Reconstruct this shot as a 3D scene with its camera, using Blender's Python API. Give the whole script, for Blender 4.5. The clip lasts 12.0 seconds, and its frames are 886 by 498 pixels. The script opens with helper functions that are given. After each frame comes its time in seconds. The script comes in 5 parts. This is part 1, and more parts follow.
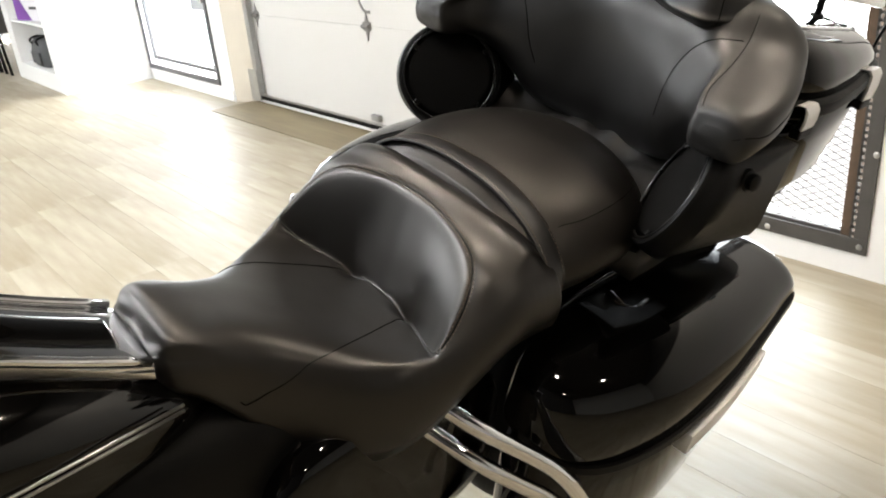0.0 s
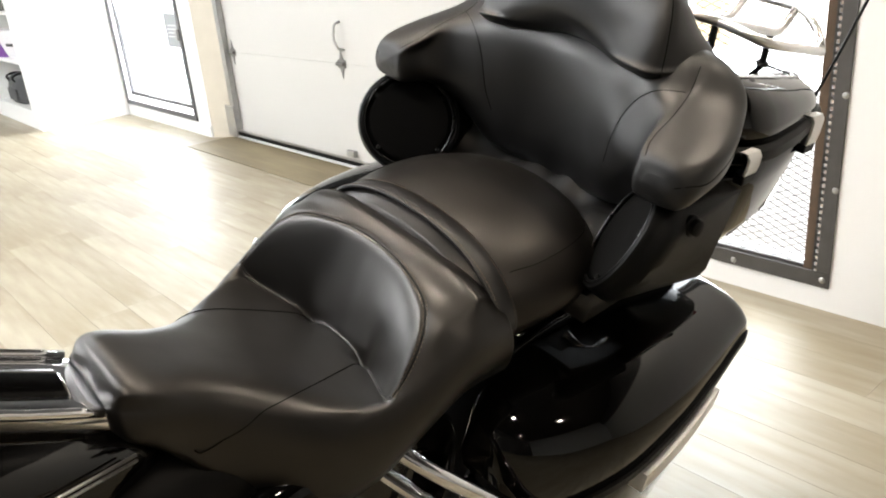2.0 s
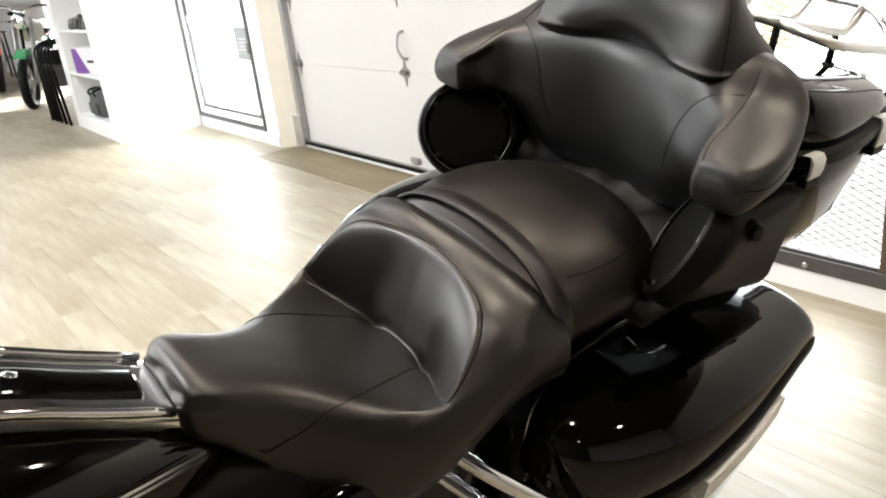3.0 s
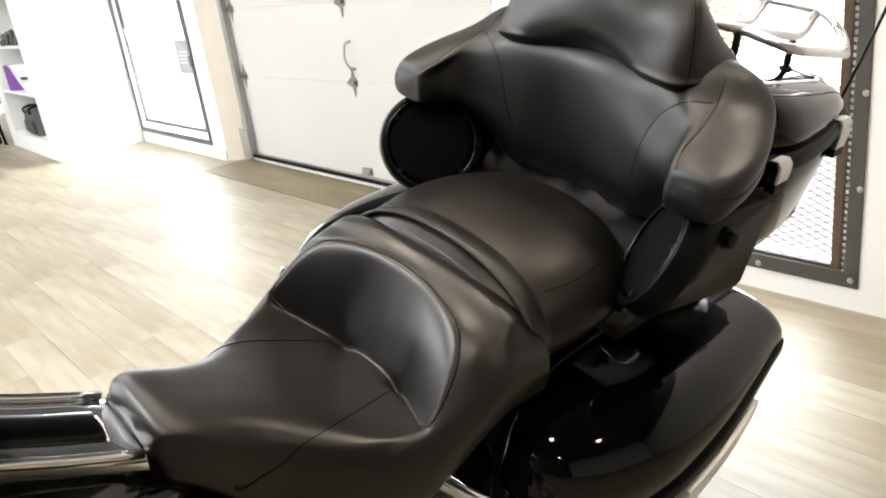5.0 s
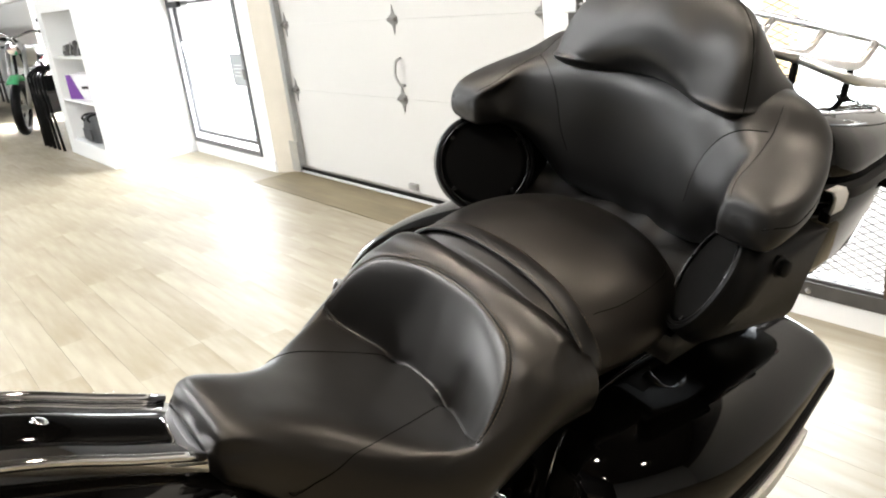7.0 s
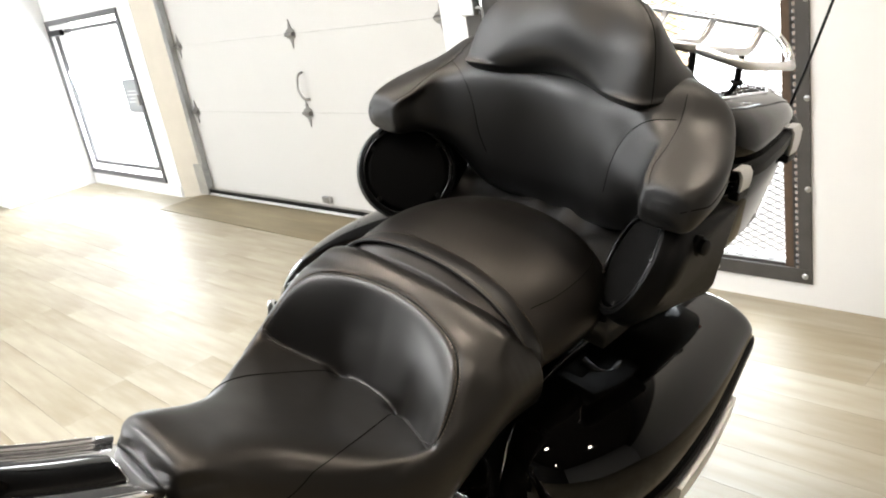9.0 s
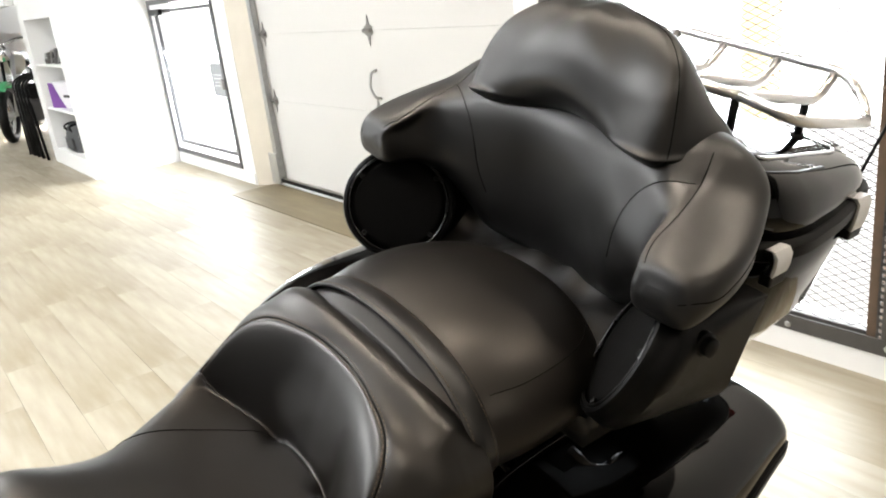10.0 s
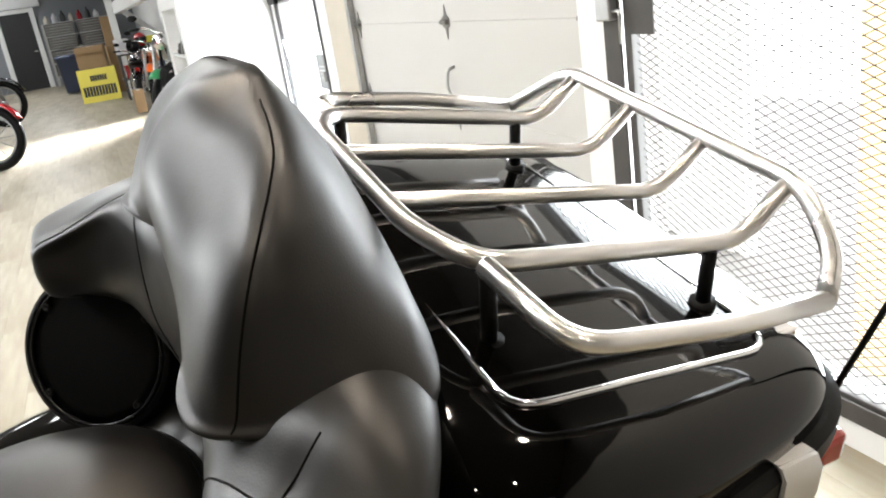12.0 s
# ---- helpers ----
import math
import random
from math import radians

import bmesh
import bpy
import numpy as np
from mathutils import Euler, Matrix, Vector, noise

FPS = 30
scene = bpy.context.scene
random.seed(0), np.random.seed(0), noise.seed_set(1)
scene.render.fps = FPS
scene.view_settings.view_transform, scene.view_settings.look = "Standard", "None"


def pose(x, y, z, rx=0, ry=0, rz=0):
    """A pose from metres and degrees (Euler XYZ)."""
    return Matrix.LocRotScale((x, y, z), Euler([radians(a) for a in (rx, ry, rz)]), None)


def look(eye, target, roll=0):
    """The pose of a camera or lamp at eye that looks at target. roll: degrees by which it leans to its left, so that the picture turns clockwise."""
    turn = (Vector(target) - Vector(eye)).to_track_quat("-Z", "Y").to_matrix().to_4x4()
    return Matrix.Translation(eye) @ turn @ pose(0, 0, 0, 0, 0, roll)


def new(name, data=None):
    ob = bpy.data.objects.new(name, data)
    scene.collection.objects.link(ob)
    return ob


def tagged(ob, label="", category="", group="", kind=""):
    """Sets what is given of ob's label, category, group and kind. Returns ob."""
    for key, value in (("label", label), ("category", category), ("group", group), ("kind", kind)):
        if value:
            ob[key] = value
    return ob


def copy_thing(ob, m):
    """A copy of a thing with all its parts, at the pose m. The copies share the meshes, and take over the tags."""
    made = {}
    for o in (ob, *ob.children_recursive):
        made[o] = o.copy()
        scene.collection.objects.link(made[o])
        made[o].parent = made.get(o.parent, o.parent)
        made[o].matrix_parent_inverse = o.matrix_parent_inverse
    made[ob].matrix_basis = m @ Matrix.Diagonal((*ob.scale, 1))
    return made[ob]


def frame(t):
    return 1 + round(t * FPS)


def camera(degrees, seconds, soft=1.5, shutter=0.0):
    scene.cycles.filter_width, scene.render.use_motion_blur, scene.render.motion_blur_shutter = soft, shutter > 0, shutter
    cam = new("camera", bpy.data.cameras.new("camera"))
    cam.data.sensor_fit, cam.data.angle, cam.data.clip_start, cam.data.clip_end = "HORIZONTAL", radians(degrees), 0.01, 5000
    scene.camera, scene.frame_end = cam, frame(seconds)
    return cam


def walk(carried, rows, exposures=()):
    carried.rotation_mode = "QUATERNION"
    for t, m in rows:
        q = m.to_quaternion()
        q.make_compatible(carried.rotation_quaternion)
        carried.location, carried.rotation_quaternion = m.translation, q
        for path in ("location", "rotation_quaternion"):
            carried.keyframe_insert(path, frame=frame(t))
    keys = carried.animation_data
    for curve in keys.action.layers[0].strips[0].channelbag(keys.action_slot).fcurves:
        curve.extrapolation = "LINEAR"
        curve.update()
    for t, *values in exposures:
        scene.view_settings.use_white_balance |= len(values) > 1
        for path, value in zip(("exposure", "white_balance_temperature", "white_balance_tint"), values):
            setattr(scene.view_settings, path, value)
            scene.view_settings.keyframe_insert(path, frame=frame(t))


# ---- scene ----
cam = camera(58.4, 12.0, 2.0)
PATH = [
    (0, (0.711, 0.747, 1.272), (1.834, 2.195, 0.471), -5.0),
    (0.5, (0.732, 0.723, 1.321), (1.958, 2.136, 0.613), -6.5),
    (1, (0.73, 0.72, 1.328), (1.948, 2.16, 0.663), -6.4),
    (1.5, (0.733, 0.714, 1.31), (1.923, 2.161, 0.609), -6.2),
    (2, (0.733, 0.708, 1.299), (1.913, 2.146, 0.565), -4.9),
    (2.5, (0.727, 0.695, 1.298), (1.819, 2.205, 0.572), -6.3),
    (2.7, (0.73, 0.687, 1.301), (1.779, 2.235, 0.593), -7.1),
    (4.3, (0.733, 0.693, 1.311), (1.897, 2.166, 0.623), -6.3),
    (4.5, (0.731, 0.71, 1.314), (1.893, 2.175, 0.605), -7.1),
    (5, (0.728, 0.733, 1.314), (1.888, 2.202, 0.61), -7.7),
    (5.5, (0.714, 0.744, 1.319), (1.844, 2.224, 0.589), -8.9),
    (6, (0.69, 0.736, 1.333), (1.89, 2.181, 0.646), -7.0),
    (6.5, (0.688, 0.723, 1.332), (1.868, 2.193, 0.665), -7.8),
    (7, (0.7, 0.726, 1.329), (1.793, 2.267, 0.674), -6.9),
    (7.2, (0.711, 0.729, 1.323), (1.767, 2.284, 0.641), -7.6),
    (8.8, (0.668, 0.734, 1.331), (1.784, 2.256, 0.67), -11.7),
    (9, (0.666, 0.732, 1.342), (1.924, 2.134, 0.671), -10.2),
    (9.5, (0.783, 0.711, 1.342), (2.054, 2.131, 0.737), -7.1),
    (10, (0.939, 0.768, 1.332), (2.026, 2.319, 0.69), -6.7),
    (10.5, (1.094, 0.925, 1.333), (2.185, 2.469, 0.68), -9.1),
    (11, (1.267, 0.96, 1.331), (2.376, 2.471, 0.632), -12.0),
    (11.5, (1.488, 0.898, 1.338), (2.374, 2.572, 0.696), -7.4),
    (12, (1.7, 0.96, 1.318), (2.389, 2.723, 0.675), -8.8),
]
walk(cam, [(t, look(eye, target, roll)) for t, eye, target, roll in PATH], exposures=((0.0, -0.30), (11.3, -0.32), (12.0, -0.48)))

# ---- light ----
world = bpy.data.worlds.new("world")
scene.world = world
world.use_nodes = True
wn = world.node_tree
sky = wn.nodes.new("ShaderNodeTexSky")
sky.sky_type, sky.sun_disc = "NISHITA", False
sky.sun_elevation, sky.sun_rotation = radians(48), radians(100)
wn.links.new(sky.outputs["Color"], wn.nodes["Background"].inputs["Color"])
wn.nodes["Background"].inputs["Strength"].default_value = 0.12
scene.view_settings.exposure = -0.30


def lamp(name, at, target, size, size_y, watts, colour):
    data = bpy.data.lights.new(name, "AREA")
    data.shape, data.size, data.size_y, data.energy, data.color = "RECTANGLE", size, size_y, watts, colour
    ob = new(name, data)
    ob.matrix_world = look(at, target)
    return ob


lamp("daylight_gate", (3.36, 2.46, 1.00), (0.0, 2.46, 0.80), 1.25, 1.70, 128, (0.88, 0.95, 1.0))
lamp("daylight_window", (3.32, 7.38, 0.77), (0.0, 7.38, 0.2), 1.3, 1.2, 95, (0.90, 0.96, 1.0))
lamp("daylight_door", (3.38, 13.47, 1.05), (0.9, 12.0, 0.0), 0.85, 1.7, 480, (0.98, 0.99, 1.0)).data.spread = radians(60)
# soft light from the added shop window behind the view
lamp("unseen_shopfront_light", (-2.16, 7.7, 1.47), (1.0, 5.5, 0.9), 2.7, 1.2, 145, (0.96, 0.985, 1.0))
# tubes out of view; the second is added to brighten the passenger seat
TUBES = [(0.0, 2.9, 125, 2.3), (1.45, 4.9, 60, 2.3), (-1.2, 4.7, 80, 2.3), (0.75, 6.9, 60, 2.3), (-1.2, 9.0, 60, 2.3), (0.75, 11.0, 60, 2.3), (-1.2, 13.2, 70, 2.3), (0.75, 15.6, 80, 2.3), (-1.2, 18.2, 90, 2.3), (0.75, 21.0, 90, 2.3), (-0.8, 24.0, 90, 2.3)]
# also out of view; the last two are added for bronze highlights
DOWNLIGHTS = [(0.63, 0.76), (1.75, -1.2), (-1.1, -1.6), (2.70, 0.90), (1.90, 1.70), (1.75, 2.75)]
for lx, ly, watts, long in TUBES:
    lamp("ceiling_tube_light", (lx, ly, 2.93), (lx, ly, 0.0), 0.26, long, watts, (0.97, 0.985, 1.0) if ly < 6 else (0.93, 0.975, 1.0))
for lx, ly in DOWNLIGHTS:
    lamp("ceiling_downlight", (lx, ly, 2.955), (lx, ly, 0.0), 0.16, 0.16, 24, (1.0, 0.87, 0.71)).data.shape = "DISK"

# ---- materials ----


def nodes_of(name):
    m = bpy.data.materials.new(name)
    m.use_nodes = True
    return m, m.node_tree, m.node_tree.nodes["Principled BSDF"]


def surface(name, colour, rough=0.5, metal=0.0, dark=0.8, scale=6.0, fine=120.0, bump=0.05, coat=0.0, rough_var=0.1, spec=0.5, per_object=0.0):
    """A surface with stains at one scale and grain at a finer one."""
    m, nt, b = nodes_of(name)
    N, K = nt.nodes.new, nt.links.new
    tc = N("ShaderNodeTexCoord")
    big, small = N("ShaderNodeTexNoise"), N("ShaderNodeTexNoise")
    big.inputs["Scale"].default_value, small.inputs["Scale"].default_value = scale, fine
    big.inputs["Detail"].default_value = 5
    for n in (big, small):
        K(tc.outputs["Object"], n.inputs["Vector"])
    mix = N("ShaderNodeMix")
    mix.data_type = "RGBA"
    mix.inputs["A"].default_value = (*[c * dark for c in colour], 1)
    mix.inputs["B"].default_value = (*colour, 1)
    K(big.outputs["Fac"], mix.inputs["Factor"])
    out = mix.outputs["Result"]
    if per_object:
        info = N("ShaderNodeObjectInfo")
        hsv, mr = N("ShaderNodeHueSaturation"), N("ShaderNodeMapRange")
        mr.inputs["To Min"].default_value, mr.inputs["To Max"].default_value = 1 - per_object, 1 + per_object
        K(info.outputs["Random"], mr.inputs["Value"])
        K(mr.outputs["Result"], hsv.inputs["Value"])
        K(out, hsv.inputs["Color"])
        out = hsv.outputs["Color"]
    K(out, b.inputs["Base Color"])
    rr = N("ShaderNodeMapRange")
    rr.inputs["To Min"].default_value, rr.inputs["To Max"].default_value = max(0.02, rough - rough_var), min(1, rough + rough_var)
    K(big.outputs["Fac"], rr.inputs["Value"])
    K(rr.outputs["Result"], b.inputs["Roughness"])
    b.inputs["Metallic"].default_value = metal
    b.inputs["Coat Weight"].default_value = coat
    b.inputs["Coat Roughness"].default_value = 0.03
    b.inputs["Coat IOR"].default_value = 1.45
    b.inputs["Specular IOR Level"].default_value = spec
    if bump:
        bp = N("ShaderNodeBump")
        bp.inputs["Strength"].default_value, bp.inputs["Distance"].default_value = bump, 0.002
        K(small.outputs["Fac"], bp.inputs["Height"])
        K(bp.outputs["Normal"], b.inputs["Normal"])
    return m


def leather_material(name, colour, rough, tint=(1.0, 1.0, 1.0), slack_depth=0.05, wear=0.14, patch=12, spec=0.5):
    """Black hide: fine pebble grain, soft creases, worn sheen."""
    m, nt, b = nodes_of(name)
    N, K = nt.nodes.new, nt.links.new
    tc = N("ShaderNodeTexCoord")
    vor, cre, stain = N("ShaderNodeTexVoronoi"), N("ShaderNodeTexNoise"), N("ShaderNodeTexNoise")
    vor.inputs["Scale"].default_value = 650
    cre.inputs["Scale"].default_value, cre.inputs["Detail"].default_value, cre.inputs["Distortion"].default_value = 28, 6, 0.3
    stain.inputs["Scale"].default_value, stain.inputs["Detail"].default_value = patch, 3
    for n in (vor, cre, stain):
        K(tc.outputs["Object"], n.inputs["Vector"])
    mix = N("ShaderNodeMix")
    mix.data_type = "RGBA"
    mix.inputs["A"].default_value = (*[c * 0.7 for c in colour], 1)
    mix.inputs["B"].default_value = (colour[0] * 1.35, colour[1] * 1.25, colour[2] * 1.15, 1)
    K(stain.outputs["Fac"], mix.inputs["Factor"])
    K(mix.outputs["Result"], b.inputs["Base Color"])
    rr = N("ShaderNodeMapRange")
    rr.inputs["From Min"].default_value, rr.inputs["From Max"].default_value = 0.05, 0.95
    rr.inputs["To Min"].default_value, rr.inputs["To Max"].default_value = rough - wear * 0.9, rough + wear * 1.4
    K(stain.outputs["Fac"], rr.inputs["Value"])
    K(rr.outputs["Result"], b.inputs["Roughness"])
    b.inputs["Specular IOR Level"].default_value = spec
    b.inputs["Specular Tint"].default_value = (*tint, 1)
    add = N("ShaderNodeMath")
    add.operation, add.inputs[1].default_value = "MULTIPLY_ADD", 0.35
    K(vor.outputs["Distance"], add.inputs[0])
    K(cre.outputs["Fac"], add.inputs[2])
    wave = N("ShaderNodeTexNoise")
    wave.inputs["Scale"].default_value, wave.inputs["Detail"].default_value, wave.inputs["Distortion"].default_value = 9, 2, 0.0
    K(tc.outputs["Object"], wave.inputs["Vector"])
    slack = N("ShaderNodeBump")
    slack.inputs["Strength"].default_value, slack.inputs["Distance"].default_value = slack_depth, 0.006
    K(wave.outputs["Fac"], slack.inputs["Height"])
    bp = N("ShaderNodeBump")
    bp.inputs["Strength"].default_value, bp.inputs["Distance"].default_value = 0.08, 0.002
    K(add.outputs["Value"], bp.inputs["Height"])
    K(slack.outputs["Normal"], bp.inputs["Normal"])
    K(bp.outputs["Normal"], b.inputs["Normal"])
    return m


def glow_material(name, colour, strength):
    m, nt, b = nodes_of(name)
    b.inputs["Base Color"].default_value = (*colour, 1)
    b.inputs["Emission Color"].default_value = (*colour, 1)
    b.inputs["Emission Strength"].default_value = strength
    return m


def plank_material(name, light, dark, gloss):
    """Worn oak-look boards: long grain, knots, each board its own tone."""
    m, nt, b = nodes_of(name)
    N, K = nt.nodes.new, nt.links.new
    tc, mp = N("ShaderNodeTexCoord"), N("ShaderNodeMapping")
    geo, info = N("ShaderNodeNewGeometry"), N("ShaderNodeObjectInfo")
    mp.inputs["Scale"].default_value = (9.0, 0.8, 1.0)
    K(tc.outputs["Object"], mp.inputs["Vector"])
    grain, patch = N("ShaderNodeTexNoise"), N("ShaderNodeTexNoise")
    grain.inputs["Scale"].default_value, grain.inputs["Detail"].default_value, grain.inputs["Distortion"].default_value = 3.0, 8, 0.15
    patch.inputs["Scale"].default_value, patch.inputs["Detail"].default_value = 1.9, 6
    K(mp.outputs["Vector"], grain.inputs["Vector"])
    mp2 = N("ShaderNodeMapping")
    mp2.inputs["Scale"].default_value = (3.2, 0.75, 1.0)
    K(tc.outputs["Object"], mp2.inputs["Vector"])
    K(mp2.outputs["Vector"], patch.inputs["Vector"])
    seed = N("ShaderNodeMath")
    seed.operation = "ADD"
    K(geo.outputs["Random Per Island"], seed.inputs[0])
    K(info.outputs["Random"], seed.inputs[1])
    frac = N("ShaderNodeMath")
    frac.operation = "FRACT"
    K(seed.outputs["Value"], frac.inputs[0])
    tot = N("ShaderNodeMath")
    tot.operation, tot.inputs[1].default_value = "MULTIPLY_ADD", 0.14
    soft_grain = N("ShaderNodeMapRange")
    soft_grain.inputs["To Min"].default_value, soft_grain.inputs["To Max"].default_value = 0.26, 0.66
    K(grain.outputs["Fac"], soft_grain.inputs["Value"])
    K(frac.outputs["Value"], tot.inputs[0])
    K(soft_grain.outputs["Result"], tot.inputs[2])
    tot2 = N("ShaderNodeMath")
    tot2.operation, tot2.inputs[1].default_value = "MULTIPLY_ADD", 1.0
    K(patch.outputs["Fac"], tot2.inputs[0])
    K(tot.outputs["Value"], tot2.inputs[2])
    half = N("ShaderNodeMath")
    half.operation, half.inputs[1].default_value = "MULTIPLY", 0.5
    K(tot2.outputs["Value"], half.inputs[0])
    ramp = N("ShaderNodeValToRGB")
    ramp.color_ramp.elements[0].position, ramp.color_ramp.elements[0].color = 0.41, (*dark, 1)
    ramp.color_ramp.elements[1].position, ramp.color_ramp.elements[1].color = 0.66, (*light, 1)
    K(half.outputs["Value"], ramp.inputs["Fac"])
    K(ramp.outputs["Color"], b.inputs["Base Color"])
    rr = N("ShaderNodeMapRange")
    rr.inputs["To Min"].default_value, rr.inputs["To Max"].default_value = gloss - 0.06, gloss + 0.14
    K(patch.outputs["Fac"], rr.inputs["Value"])
    K(rr.outputs["Result"], b.inputs["Roughness"])
    bp = N("ShaderNodeBump")
    bp.inputs["Strength"].default_value, bp.inputs["Distance"].default_value = 0.15, 0.002
    K(grain.outputs["Fac"], bp.inputs["Height"])
    K(bp.outputs["Normal"], b.inputs["Normal"])
    return m


LEATHER = leather_material("black_leather", (0.0011, 0.0010, 0.0010), 0.41, (1.0, 0.99, 0.98), 0.02, spec=0.58)
# both seat leathers carry the bronze of warm overhead light in their tint
WORN = leather_material("worn_leather_bronze_light", (0.0014, 0.0011, 0.0009), 0.35, (1.0, 0.96, 0.92), 0.02, 0.12, 9, 0.58)
MATT = leather_material("dry_leather_bronze_light", (0.0020, 0.0015, 0.0012), 0.40, (1.0, 0.94, 0.88), 0.03, 0.12, 9, 0.40)
LEATHER_SIDE = leather_material("black_vinyl", (0.0022, 0.0020, 0.0018), 0.40)
STITCH = surface("black_thread", (0.003, 0.0025, 0.002), 0.9, bump=0, spec=0.1)
PAINT = surface("black_gloss_paint", (0.0012, 0.0011, 0.0010), 0.12, scale=3, coat=0.85, rough_var=0.03, bump=0, spec=0.02)
PLASTIC = surface("black_textured_plastic", (0.0025, 0.0025, 0.0025), 0.42, fine=900, bump=0.2, rough_var=0.06, spec=0.12)
RUBBER = surface("black_rubber", (0.0025, 0.0025, 0.0025), 0.5, bump=0.1, spec=0.15)
SATIN_BLACK = surface("satin_black_plastic", (0.004, 0.004, 0.004), 0.27, bump=0, spec=0.45)
GRILLE = surface("speaker_cloth", (0.0015, 0.0014, 0.0013), 0.62, fine=1500, bump=0.3, spec=0.07)
THREAD = surface("brown_thread", (0.10, 0.075, 0.052), 0.8, bump=0, spec=0.2)
CHROME = surface("chrome", (0.80, 0.80, 0.81), 0.07, 1.0, dark=0.93, rough_var=0.03, bump=0)
STEEL = surface("galvanised_steel", (0.50, 0.50, 0.49), 0.38, 1.0, dark=0.7, scale=30)
HINGE = surface("dull_zinc_hinge", (0.26, 0.25, 0.235), 0.5, 0.6, dark=0.5, scale=60)
DARK_STEEL = surface("dark_weathered_steel", (0.10, 0.095, 0.09), 0.6, 0.4, dark=0.45, scale=14, bump=0.2)
RUST = surface("rusty_steel", (0.13, 0.085, 0.055), 0.8, 0.1, dark=0.4, scale=25, bump=0.3)
WHITE = surface("white_wall_paint", (0.79, 0.79, 0.785), 0.6, dark=0.95, scale=1.5, bump=0.05)
TRIM = surface("white_gloss_trim", (0.80, 0.80, 0.79), 0.35, dark=0.93, scale=3)
CREAM = surface("cream_door_panel", (0.545, 0.537, 0.515), 0.5, dark=0.94, scale=2, fine=300, bump=0.1)
# ceiling is out of view, darkened so leather and lids reflect less
CEIL = surface("darkened_ceiling", (0.058, 0.050, 0.043), 0.8, dark=0.8)
# tone of walls out of view, kept dark to deepen the reflections
WEST = surface("unseen_dark_wall", (0.09, 0.09, 0.092), 0.6, dark=0.8, scale=1.5)
GREY_WALL = surface("grey_wall_paint", (0.22, 0.23, 0.25), 0.6, dark=0.85)
PLANKS = plank_material("oak_look_boards", (0.40, 0.366, 0.292), (0.215, 0.175, 0.110), 0.41)
MAT = plank_material("brown_board_strip", (0.255, 0.21, 0.125), (0.135, 0.104, 0.052), 0.5)
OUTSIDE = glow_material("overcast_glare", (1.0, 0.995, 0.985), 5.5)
# emission puts the daylight into the colour of post and wall
TAN = glow_material("tan_daylight_glow", (0.95, 0.78, 0.50), 1.1)
PALE = glow_material("pale_daylight_glow", (0.97, 0.97, 0.97), 0.9)
SATIN = surface("satin_metal", (0.88, 0.87, 0.86), 0.30, 1.0, dark=0.9, bump=0)
VINYL = surface("grey_black_vinyl", (0.017, 0.016, 0.015), 0.42, spec=0.4, dark=0.7, scale=14, fine=500, bump=0.15)
TUBE = glow_material("lamp_diffuser", (1.0, 0.97, 0.92), 9.0)
ZINC = surface("bright_zinc", (0.74, 0.74, 0.73), 0.4, 0.35, dark=0.85, bump=0)
RED = surface("red_lens", (0.45, 0.02, 0.015), 0.15, coat=1.0, bump=0)

# ---- mesh helpers ----


def mesh_of(name, verts, faces, material, smooth=True):
    me = bpy.data.meshes.new(name)
    me.from_pydata([tuple(v) for v in verts], [], faces)
    me.materials.append(material)
    if smooth:
        me.polygons.foreach_set("use_smooth", [True] * len(me.polygons))
    me.update()
    return me


def attach(name, me, parent=None, label="", m=None):
    ob = new(name, me)
    if parent is not None:
        ob.parent = parent
    if m is not None:
        ob.matrix_basis = m
    if label:
        ob["label"] = label
    return ob


def part(name, bm, material, parent=None, label="", smooth=False):
    me = bpy.data.meshes.new(name)
    bmesh.ops.recalc_face_normals(bm, faces=bm.faces)
    bm.to_mesh(me)
    bm.free()
    me.materials.append(material)
    if smooth:
        me.polygons.foreach_set("use_smooth", [True] * len(me.polygons))
    return attach(name, me, parent, label)


def box_bm(x0, x1, y0, y1, z0, z1, bevel=0.0, bm=None):
    own = bmesh.new()
    c = bmesh.ops.create_cube(own, size=1.0)
    for v in c["verts"]:
        v.co = Vector(((x0 + x1) / 2 + v.co.x * (x1 - x0), (y0 + y1) / 2 + v.co.y * (y1 - y0), (z0 + z1) / 2 + v.co.z * (z1 - z0)))
    if bevel:
        bmesh.ops.bevel(own, geom=own.edges[:], offset=bevel, segments=2, affect="EDGES", profile=0.5)
    if bm is None:
        return own
    me = bpy.data.meshes.new("tmp")
    own.to_mesh(me)
    own.free()
    bm.from_mesh(me)
    bpy.data.meshes.remove(me)
    return bm


def spline(points, n):
    """n points along a smooth line through the given ones."""
    P = [np.array(p, float) for p in points]
    P = [2 * P[0] - P[1]] + P + [2 * P[-1] - P[-2]]
    out = []
    for k in range(n):
        u = k / (n - 1) * (len(P) - 3)
        i = min(int(u), len(P) - 4)
        t = u - i
        a, b, c, d = P[i:i + 4]
        out.append(0.5 * (2 * b + (c - a) * t + (2 * a - 5 * b + 4 * c - d) * t * t + (3 * b - a - 3 * c + d) * t ** 3))
    return out


